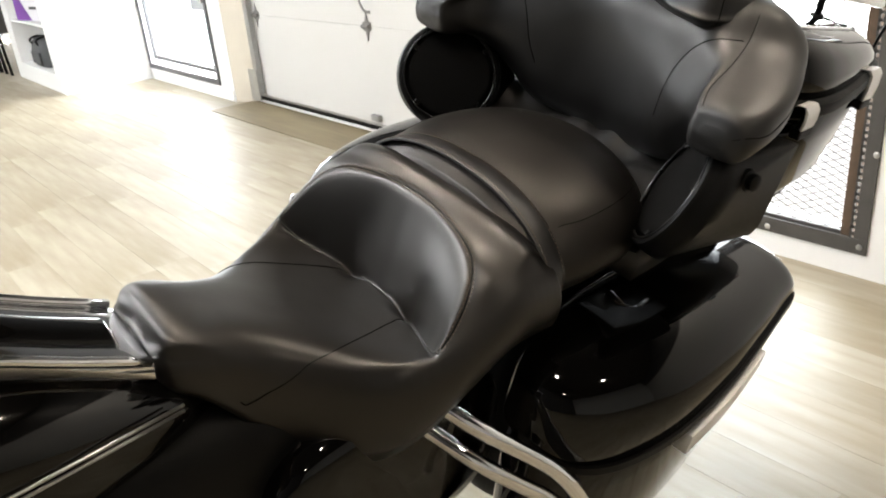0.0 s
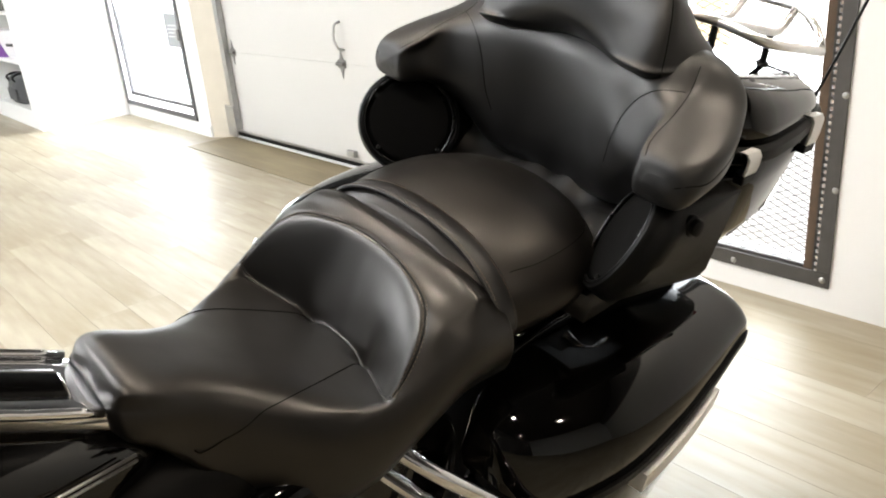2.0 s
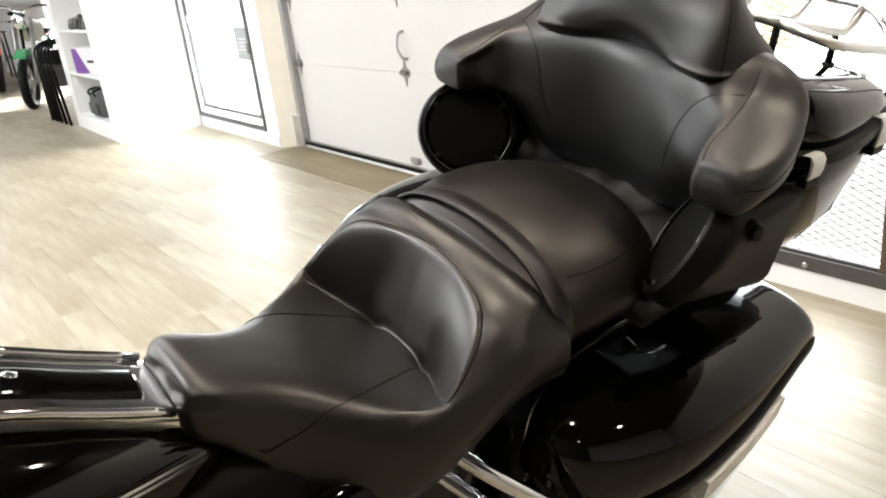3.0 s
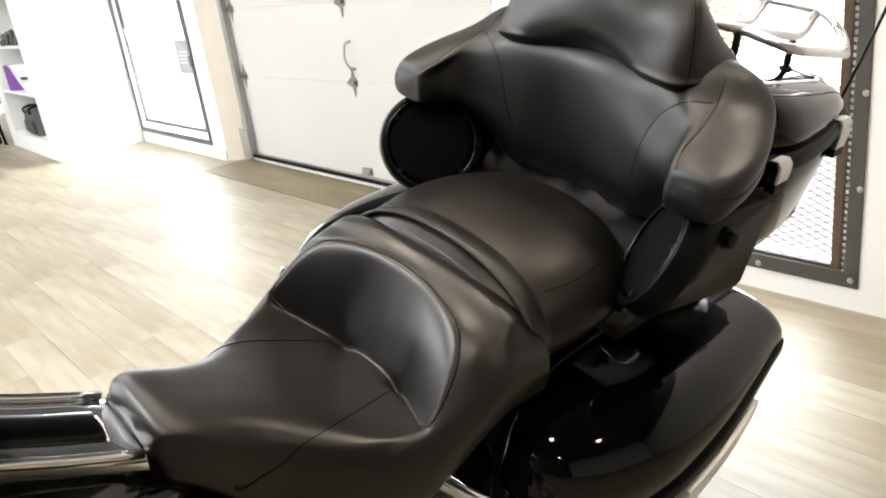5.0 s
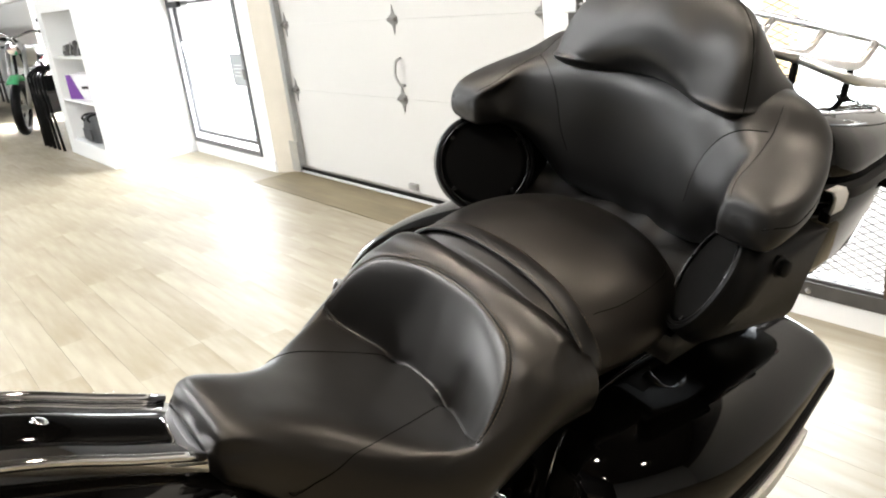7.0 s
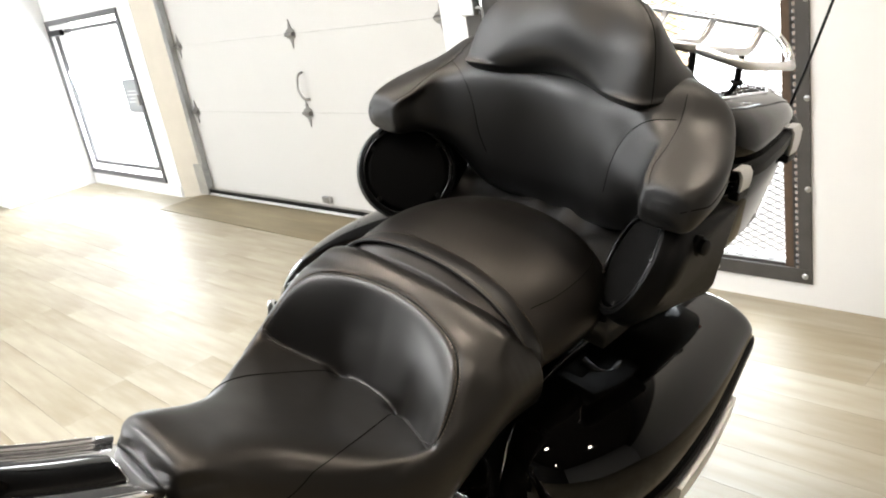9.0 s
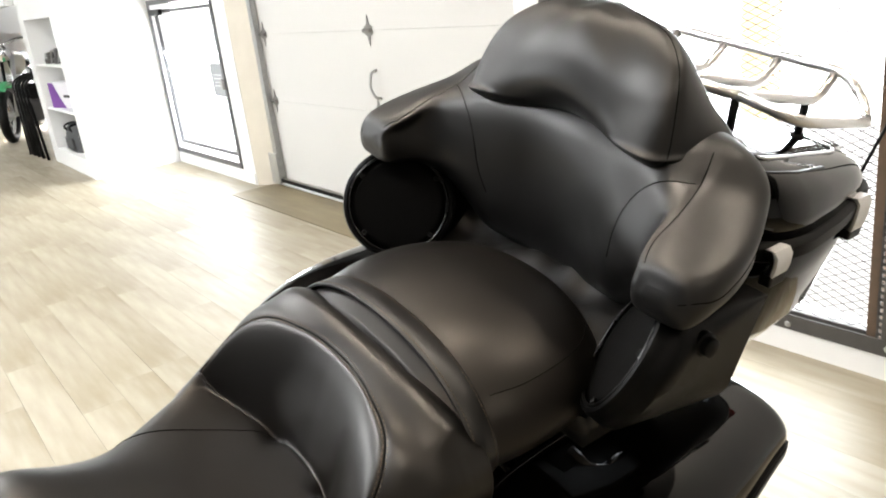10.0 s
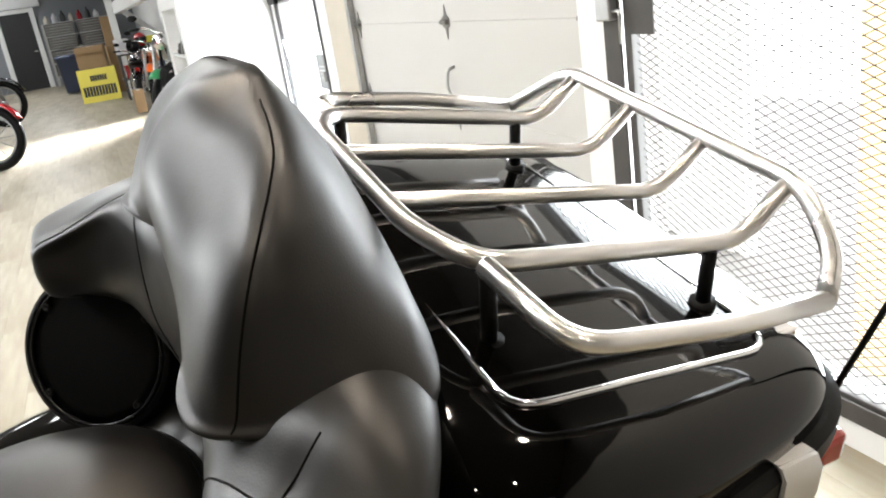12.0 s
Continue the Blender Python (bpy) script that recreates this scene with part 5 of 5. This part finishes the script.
def simple_bike(at, yaw, label, body, seat_mat, lean=8.0, size=1.0, wheel_r=0.33, tall=0.0, front=None, span=130, group="parked motorcycles"):
    """A parked motorcycle: spoked wheels, forks, frame, engine, tank, seat, fenders and bars."""
    b = thing("motorcycle", at, label, "motorcycle", group, Matrix.Translation(at) @ Matrix.Rotation(radians(yaw), 4, "Z") @ Matrix.Rotation(radians(lean), 4, "X") @ Matrix.Scale(size, 4))

    def add(name, vf, mat, parent=None, smooth=True):
        return attach(name, mesh_of(name, vf[0], vf[1], mat, smooth), parent or b)
    for cx in (-0.70, 0.70):
        r, w = wheel_r, 0.10
        rings = []
        for k in range(33):
            a = 2 * math.pi * k / 32
            rings.append([(cx + (r - w * 0.45 + w * 0.45 * math.cos(c)) * math.cos(a), w * 0.5 * math.sin(c), r + (r - w * 0.45 + w * 0.45 * math.cos(c)) * math.sin(a)) for c in [2 * math.pi * i / 10 for i in range(10)]])
        wh = add("wheel", loft(rings, False), RUBBER)
        rim = tube([(cx + (r - 0.095) * math.cos(a), 0, r + (r - 0.095) * math.sin(a)) for a in [2 * math.pi * k / 32 for k in range(32)]], 0.014, 8, True)
        add("rim", rim, STEEL, wh)
        add("hub", loft([[(cx + rr * math.cos(a), y, r + rr * math.sin(a)) for a in [2 * math.pi * k / 16 for k in range(16)]] for rr, y in ((0.03, -0.06), (0.045, -0.05), (0.045, 0.05), (0.03, 0.06))]), STEEL, wh)
        for k in range(12):
            a = 2 * math.pi * k / 12
            add("spoke", tube([(cx + 0.04 * math.cos(a + 0.3), 0.03 * (-1) ** k, r + 0.04 * math.sin(a + 0.3)), (cx + (r - 0.095) * math.cos(a), 0, r + (r - 0.095) * math.sin(a))], 0.004, 5), STEEL, wh)
        arc = []
        for k in range(13):
            a = radians(90 - span / 2 + span * k / 12)
            rr = r + 0.04 + tall * (1 if cx < 0 else 0.5)
            arc.append([(cx + (rr + h) * math.cos(a), y, r + (rr + h) * math.sin(a)) for y, h in ((-0.065, -0.02), (-0.04, 0), (0.04, 0), (0.065, -0.02), (0.04, -0.012), (-0.04, -0.012))])
        add("fender", loft(arc), front if front and cx < 0 else body)
    for y in (-0.085, 0.085):
        add("fork_leg", tube([(-0.70, y, wheel_r), (-0.42, y, 0.92 + tall)], 0.024, 10), STEEL)
        add("swingarm", tube([(0.70, y, wheel_r), (0.15, y, 0.42)], 0.022, 8), STEEL)
        add("shock", tube([(0.55, y, wheel_r + 0.06), (0.40, y, 0.74)], 0.028, 10), CHROME)
        add("frame_tube", tube(rounded([(-0.42, y * 0.4, 0.86 + tall), (-0.25, y, 0.30), (0.20, y, 0.30), (0.38, y, 0.72), (-0.38, y * 0.5, 0.80 + tall)], 0.08), 0.018, 8), RUBBER)
    add("engine", loft([[(x, a, 0.46 + c) for a, c in superellipse(hw, hz, 24, 4)] for x, hw, hz in ((-0.22, 0.08, 0.10), (-0.15, 0.14, 0.16), (0.12, 0.15, 0.16), (0.20, 0.10, 0.10))]), DARK_STEEL)
    for k in range(5):
        v, f = loft([[(-0.02 + a, c, 0.60 + 0.03 * k + h) for a, c in superellipse(0.10, 0.10, 20, 4)] for h in (0, 0.014)])
        add("cylinder_fin", (v, f), STEEL)
    add("exhaust", tube([(-0.15, 0.10, 0.52), (-0.24, 0.13, 0.36), (0.10, 0.16, 0.26), (0.80, 0.18, 0.32)], 0.036, 12), CHROME)
    add("fuel_tank", loft([[(x, a, 0.80 + tall * 0.6 + c) for a, c in superellipse(hw, hz, 24, 2.6)] for x, hw, hz in ((-0.36, 0.03, 0.04), (-0.30, 0.11, 0.10), (-0.12, 0.14, 0.125), (0.05, 0.10, 0.09), (0.10, 0.04, 0.04))]), body)
    add("seat", loft([[(x, a, 0.80 + tall * 0.5 + z + c) for a, c in superellipse(hw, hz, 24, 3)] for x, hw, hz, z in ((0.02, 0.06, 0.03, 0.0), (0.15, 0.13, 0.05, -0.02), (0.40, 0.14, 0.05, 0.0), (0.66, 0.11, 0.045, 0.05), (0.74, 0.05, 0.02, 0.06))]), seat_mat)
    bars = add("handlebar", tube(rounded([(-0.30, -0.38, 1.04 + tall), (-0.36, -0.15, 1.06 + tall), (-0.40, 0, 0.98 + tall), (-0.36, 0.15, 1.06 + tall), (-0.30, 0.38, 1.04 + tall)], 0.08), 0.013, 8), CHROME)
    for y in (-1, 1):
        add("grip", tube([(-0.30, y * 0.38, 1.04 + tall), (-0.335, y * 0.25, 1.05 + tall)], 0.018, 8), RUBBER, bars)
        add("mirror", loft([[(-0.36 + 0.006 * k, y * 0.30 + 0.055 * math.cos(a), 1.17 + tall + 0.035 * math.sin(a)) for a in [2 * math.pi * i / 16 for i in range(16)]] for k in (0, 2)]), RUBBER, bars)
    add("headlamp", loft([[(-0.50 + h, r * math.cos(a), 0.90 + tall + r * math.sin(a)) for a in [2 * math.pi * k / 20 for k in range(20)]] for h, r in ((0.0, 0.085), (0.02, 0.092), (0.09, 0.075), (0.13, 0.03))]), CHROME)
    add("tail_lamp", loft([[(0.78 + h, r * math.cos(a), 0.74 + r * math.sin(a)) for a in [2 * math.pi * k / 16 for k in range(16)]] for h, r in ((0.0, 0.04), (0.03, 0.042), (0.045, 0.02))]), RED)
    return b


simple_bike((2.745, 12.6, 0.0), 68, "white dirt bike with a green front fender beside the bookcase", OFFWHITE, RUBBER, 4, 1.13, 0.29, 0.04, GREEN, 75)
simple_bike((2.60, 15.50, 0.0), 84, "orange motorcycle with exposed engine in the workshop row", ORANGE, RUBBER, 7, 1.0, span=90)
simple_bike((2.35, 15.60, 0.0), -92, "black motorcycle with red tail lamp in the workshop row", PAINT, RUBBER, -7, 0.86, span=100)
simple_bike((-0.184, 11.19, 0.0), 160, "black and red cruiser on the showroom floor", RED_PAINT, RUBBER, 6, 1.08, 0.34)
simple_bike((-0.487, 16.48, 0.0), 160, "black cruiser parked on the showroom floor", PAINT, RUBBER, 6, 1.13, 0.34)


def folding_chair(at, yaw):
    c = thing("folding_chair", at, "black metal folding chair, folded and leaning", "chair", "folded chairs", Matrix.Translation(at) @ Matrix.Rotation(radians(yaw), 4, "Z") @ Matrix.Rotation(radians(-10), 4, "X"))
    for x in (-0.2, 0.2):
        v, f = tube(rounded([(x, 0, 0.005), (x, 0, 0.80), (x * 0.3, 0, 0.87)], 0.07), 0.011, 8)
        attach("front_leg", mesh_of("front_leg", v, f, RUBBER), c)
        v, f = tube([(x * 0.9, 0.04, 0.005), (x * 0.9, 0.03, 0.60)], 0.011, 8)
        attach("rear_leg", mesh_of("rear_leg", v, f, RUBBER), c)
    v, f = tube([(-0.07, 0, 0.868), (0.07, 0, 0.868)], 0.011, 8)
    attach("top_rail", mesh_of("top_rail", v, f, RUBBER), c)
    part("backrest", box_bm(-0.17, 0.17, -0.008, 0.008, 0.64, 0.76, 0.005), RUBBER, c)
    part("seat", box_bm(-0.17, 0.17, 0.020, 0.048, 0.42, 0.62, 0.008), DARK_STEEL, c)
    return c


first = folding_chair((2.63, 9.84, 0.0), 8)
for k in range(1, 5):
    copy_thing(first, Matrix.Translation((2.63 - 0.012 * k, 9.84 + 0.155 * k, 0.0)) @ Matrix.Rotation(radians(8 - 5 * k), 4, "Z") @ Matrix.Rotation(radians(-10), 4, "X"))


def sign_board():
    at = (1.80, 18.02, 0.0)
    b = thing("sign_board", at, "yellow sign board with black block lettering, leaning on boxes", "sign", m=Matrix.Translation(at) @ Matrix.Rotation(radians(-6), 4, "Z") @ Matrix.Rotation(radians(-8), 4, "X") @ Matrix.Scale(1.18, 4))
    part("board", box_bm(-0.30, 0.30, 0, 0.012, 0.0, 0.54, 0.003), YELLOW, b)
    x = -0.11
    for k in range(7):
        part("print_bar", box_bm(x, x + 0.030, -0.003, -0.0005, 0.34, 0.43), PRINT, b)
        x += 0.037
    x = -0.255
    for k in range(11):
        part("print_bar", box_bm(x, x + 0.038, -0.003, -0.0005, 0.10, 0.26), PRINT, b)
        x += 0.047


sign_board()


def carton(at, size, yaw, label):
    c = thing("cardboard_box", at, label, "box", "cartons in the workshop", Matrix.Translation(at) @ Matrix.Rotation(radians(yaw), 4, "Z"))
    a, d, h = size
    part("carton", box_bm(-a / 2, a / 2, -d / 2, d / 2, 0, h, 0.006), CARDBOARD, c)
    part("tape", box_bm(-0.03, 0.03, -d / 2 - 0.002, d / 2 + 0.002, h - 0.10, h + 0.002), OFFWHITE, c)
    part("flap", box_bm(-a / 2 + 0.01, a / 2 - 0.01, -d / 2 - 0.09, -d / 2 - 0.084, h - 0.12, h - 0.01, 0.002), CARDBOARD, c)


carton((1.846, 19.21, 0.0), (0.62, 0.54, 0.60), 4, "large brown carton behind the sign")
carton((1.82, 19.21, 0.602), (0.55, 0.48, 0.43), -7, "open brown carton stacked on another carton")
carton((2.32, 19.88, 0.0), (0.41, 0.48, 0.966), 8, "tall brown carton beside the stack")
carton((2.32, 19.88, 0.968), (0.29, 0.36, 0.60), -4, "narrow brown carton on top of a tall carton")
carton((2.30, 14.45, 0.0), (0.15, 0.12, 0.36), 5, "small tan carton standing by a parked bike")


def parts_rack():
    """Low steel bench against the partition, loaded with parts."""
    at = (2.69, 17.30, 0.0)
    r = thing("parts_bench", at, "dark steel bench loaded with spare parts", "workbench")
    for x in (-0.42, 0.42):
        for y in (-0.22, 0.22):
            part("leg", box_bm(x - 0.02, x + 0.02, y - 0.02, y + 0.02, 0, 0.799, 0.003), DARK_STEEL, r)
    for z in (0.36, 0.80):
        part("shelf", box_bm(-0.46, 0.46, -0.26, 0.26, z, z + 0.025, 0.003), DARK_STEEL, r)


def storage_box(at, size, yaw, mat, label):
    t = thing("storage_box", at, label, "box", "boxes on the parts bench", Matrix.Translation(at) @ Matrix.Rotation(radians(yaw), 4, "Z"))
    a, d, h = size
    part("body", box_bm(-a / 2, a / 2, -d / 2, d / 2, 0, h * 0.8, 0.008), mat, t)
    part("lid", box_bm(-a / 2 - 0.006, a / 2 + 0.006, -d / 2 - 0.006, d / 2 + 0.006, h * 0.8 + 0.001, h, 0.008), mat, t)


def helmet(at, yaw, mat, label):
    t = thing("helmet", at, label, "helmet", "helmets", Matrix.Translation(at) @ Matrix.Rotation(radians(yaw), 4, "Z"))
    v, f = loft([[(r * 1.15 * math.cos(a), r * math.sin(a), z) for a in [2 * math.pi * k / 24 for k in range(24)]] for z, r in ((0.0, 0.095), (0.03, 0.112), (0.09, 0.122), (0.15, 0.118), (0.20, 0.095), (0.235, 0.05), (0.242, 0.01))])
    attach("shell", mesh_of("shell", v, f, mat), t)
    rows = [[(0.0 + 1.16 * r * math.cos(a), 1.02 * r * math.sin(a), z) for a in np.linspace(-1.1, 1.1, 13)] for z, r in ((0.085, 0.122), (0.12, 0.123), (0.155, 0.119))]
    v = [p for row in rows for p in row] + [(x * 1.04, y * 1.04, z) for row in rows for x, y, z in row]
    n = len(v) // 2
    f = grid_faces(3, 13) + [tuple(i + n for i in q[::-1]) for q in grid_faces(3, 13)]
    attach("visor", mesh_of("visor", v, f, PAINT), t)


parts_rack()
storage_box((2.36, 17.25, 0.826), (0.22, 0.30, 0.27), 6, CARD_WHITE, "white plastic storage box on the bench")
storage_box((2.80, 17.25, 0.826), (0.40, 0.30, 0.10), -3, RUBBER, "flat black parts case on the bench")
storage_box((2.86, 17.22, 0.928), (0.13, 0.22, 0.16), 8, YELLOW, "small yellow case on top of a black one")
storage_box((2.47, 17.25, 0.386), (0.30, 0.34, 0.24), -5, RED_PAINT, "dark red plastic box on the lower shelf")
storage_box((2.86, 17.22, 0.386), (0.34, 0.34, 0.30), 4, BLUE, "dark blue plastic box on the lower shelf")
helmet((2.54, 17.05, 0.826), -100, RUBBER, "black helmet on the parts bench")
helmet((2.70, 17.18, 0.928), -75, RED_PAINT, "dark red helmet on a black case")


def bin_():
    b = thing("waste_bin", (0, 0, 0), "dark blue plastic wheelie bin in the workshop", "bin", m=Matrix.Translation((1.311, 21.66, 0)) @ Matrix.Scale(1.22, 4))
    v, f = loft([[(a, c, z) for a, c in superellipse(h, h, 28, 5)] for z, h in ((0.03, 0.16), (0.05, 0.17), (0.64, 0.205), (0.65, 0.22), (0.68, 0.22))])
    attach("bin_body", mesh_of("bin_body", v, f, BLUE), b)
    v, f = loft([[(a, c + 0.0, z) for a, c in superellipse(h, h, 28, 5)] for z, h in ((0.681, 0.225), (0.70, 0.225), (0.72, 0.18))])
    attach("lid", mesh_of("lid", v, f, BLUE), b)


bin_()


def tool_rack():
    r = thing("steel_shelving", (0, 0, 0), "grey steel shelving packed with tools and trays", "shelving", m=Matrix.Translation((1.689, 25.57, 0)) @ Matrix.Scale(1.26, 4))
    for x in (-0.65, 0.65):
        for y in (-0.25, 0.25):
            part("upright", box_bm(x - 0.02, x + 0.02, y - 0.02, y + 0.02, 0, 1.32, 0.003), STEEL, r)
    for z in (0.20, 0.48, 0.76, 1.03, 1.29):
        part("shelf", box_bm(-0.67, 0.67, -0.28, 0.28, z, z + 0.03, 0.003), STEEL, r)


tool_rack()


def drawer_chest(x, z, n):
    c = thing("drawer_chest", (0, 0, 0), "grey steel tool chest with shallow drawers", "tool chest", "tool chests", Matrix.Translation((x, 25.38, z)) @ Matrix.Scale(1.26, 4))
    part("case", box_bm(-0.29, 0.29, -0.2, 0.2, 0, 0.24, 0.004), DARK_STEEL, c)
    for k in range(n):
        d = part("drawer", box_bm(-0.27, 0.27, -0.215, -0.202, 0.01 + k * 0.22 / n, 0.01 + (k + 0.8) * 0.22 / n, 0.003), HINGE, c)
        part("drawer_pull", box_bm(-0.20, 0.20, -0.232, -0.216, 0.01 + (k + 0.5) * 0.22 / n, 0.01 + (k + 0.66) * 0.22 / n, 0.002), STEEL, d)


for x in (1.273, 2.092):
    for z in (0.291, 0.644, 0.997, 1.337):
        drawer_chest(x, z, 4)


def bottle(x, z, mat, h):
    t = thing("spray_bottle", (0, 0, 0), "small bottle on the workshop shelving", "bottle", "bottles on the shelving", Matrix.Translation((x, 25.45, z)) @ Matrix.Scale(1.26, 4))
    v, f = loft([[(r * math.cos(a), r * math.sin(a), zz * h) for a in [2 * math.pi * k / 14 for k in range(14)]] for zz, r in ((0, 0.05), (0.05, 0.055), (0.6, 0.055), (0.75, 0.03), (0.8, 0.02), (1.0, 0.02))])
    attach("bottle_body", mesh_of("bottle_body", v, f, mat), t)


for k, mat in enumerate((OFFWHITE, CARD_WHITE, DARK_CLOTH, OFFWHITE, RED_PAINT, DARK_CLOTH, CARD_WHITE)):
    bottle(0.996 + 0.21 * k, 1.664, mat, 0.16 + 0.035 * (k % 3))

door = thing("door_2", (0, 0, 0), "dark painted steel door in the grey end wall", "door", m=Matrix.Translation((0.225, Y1, 0)) @ Matrix.Scale(1.254, 4))
door["kind"] = "structure"
part("door_leaf", box_bm(-0.30, 0.30, -0.045, -0.003, 0.01, 1.63, 0.004), DARK_DOOR, door)
part("door_handle", box_bm(0.20, 0.28, -0.10, -0.046, 0.80, 0.825, 0.006), STEEL, door)
for x in (-0.36, 0.36):
    part("door_frame", box_bm(x - 0.05, x + 0.05, -0.07, -0.002, 0, 1.72, 0.004), TRIM, door)
part("door_frame", box_bm(-0.309, 0.309, -0.07, -0.002, 1.635, 1.72, 0.004), TRIM, door)

# white framed partition beyond the bookcase
bm = box_bm(2.29, 2.42, 17.93, 18.06, 0, 2.95, 0.003)
box_bm(2.40, 2.52, 9.705, 17.928, 1.55, 1.76, 0.003, bm)
structure("partition_frame", bm, TRIM, "white painted post and beam beyond the bookcase", "partition")
# bright diagonal bar, drawn as a sloping white board
bm = box_bm(-0.45, 0.45, -0.05, 0.05, -0.055, 0.055, 0.004)
bmesh.ops.transform(bm, matrix=Matrix.Translation((2.86, 18.6, 1.36)) @ Matrix.Rotation(radians(44), 4, "Y"), verts=bm.verts)
structure("sloping_bar", bm, TRIM, "white sloping bar behind the workshop row", "trim")
structure("soffit", box_bm(-2.1, 0.93, Y1 - 0.15, Y1 - 0.004, 2.17, 2.95), WHITE, "white painted panel over the far door", "wall")

# ---- floor boards, last ----
BOARD_W, BOARD_L = 0.152, 1.22
near, far_v, far_f = [], [], []
shapes = {}
rng = random.Random(7)
x = X0
while x < X1 + 0.14:
    w = min(BOARD_W, X1 + 0.14 - x)
    y = Y0 - rng.uniform(0.1, BOARD_L - 0.1)
    while y < Y1:
        a, b = max(y, Y0), min(y + BOARD_L, Y1)
        if b - a > 0.05:
            full = abs(b - a - BOARD_L) < 1e-6 and abs(w - BOARD_W) < 1e-6
            if full and 0.4 < x < 3.2 and -1.0 < (a + b) / 2 < 9.5 and len(near) < 300:
                near.append((x, a))
            else:
                g = 0.0004
                k = len(far_v)
                far_v += [(x + g, a + g, 0), (x + w - g, a + g, 0), (x + w - g, b - g, 0), (x + g, b - g, 0), (x + g, a + g, -0.004), (x + w - g, a + g, -0.004), (x + w - g, b - g, -0.004), (x + g, b - g, -0.004)]
                far_f += [(k, k + 1, k + 2, k + 3), (k, k + 4, k + 5, k + 1), (k + 1, k + 5, k + 6, k + 2), (k + 2, k + 6, k + 7, k + 3), (k + 3, k + 7, k + 4, k)]
        y += BOARD_L
    x += BOARD_W
rest = attach("boards", mesh_of("boards", far_v, far_f, PLANKS, False), floor)
rest["kind"] = "stuff"
g = 0.0004
board_mesh = mesh_of("board", [(g, g, 0), (BOARD_W - g, g, 0), (BOARD_W - g, BOARD_L - g, 0), (g, BOARD_L - g, 0), (g, g, -0.004), (BOARD_W - g, g, -0.004), (BOARD_W - g, BOARD_L - g, -0.004), (g, BOARD_L - g, -0.004)],
                     [(0, 1, 2, 3), (0, 4, 5, 1), (1, 5, 6, 2), (2, 6, 7, 3), (3, 7, 4, 0)], PLANKS, False)
for a, b in near:
    attach("board", board_mesh, floor, m=Matrix.Translation((a, b, 0)))
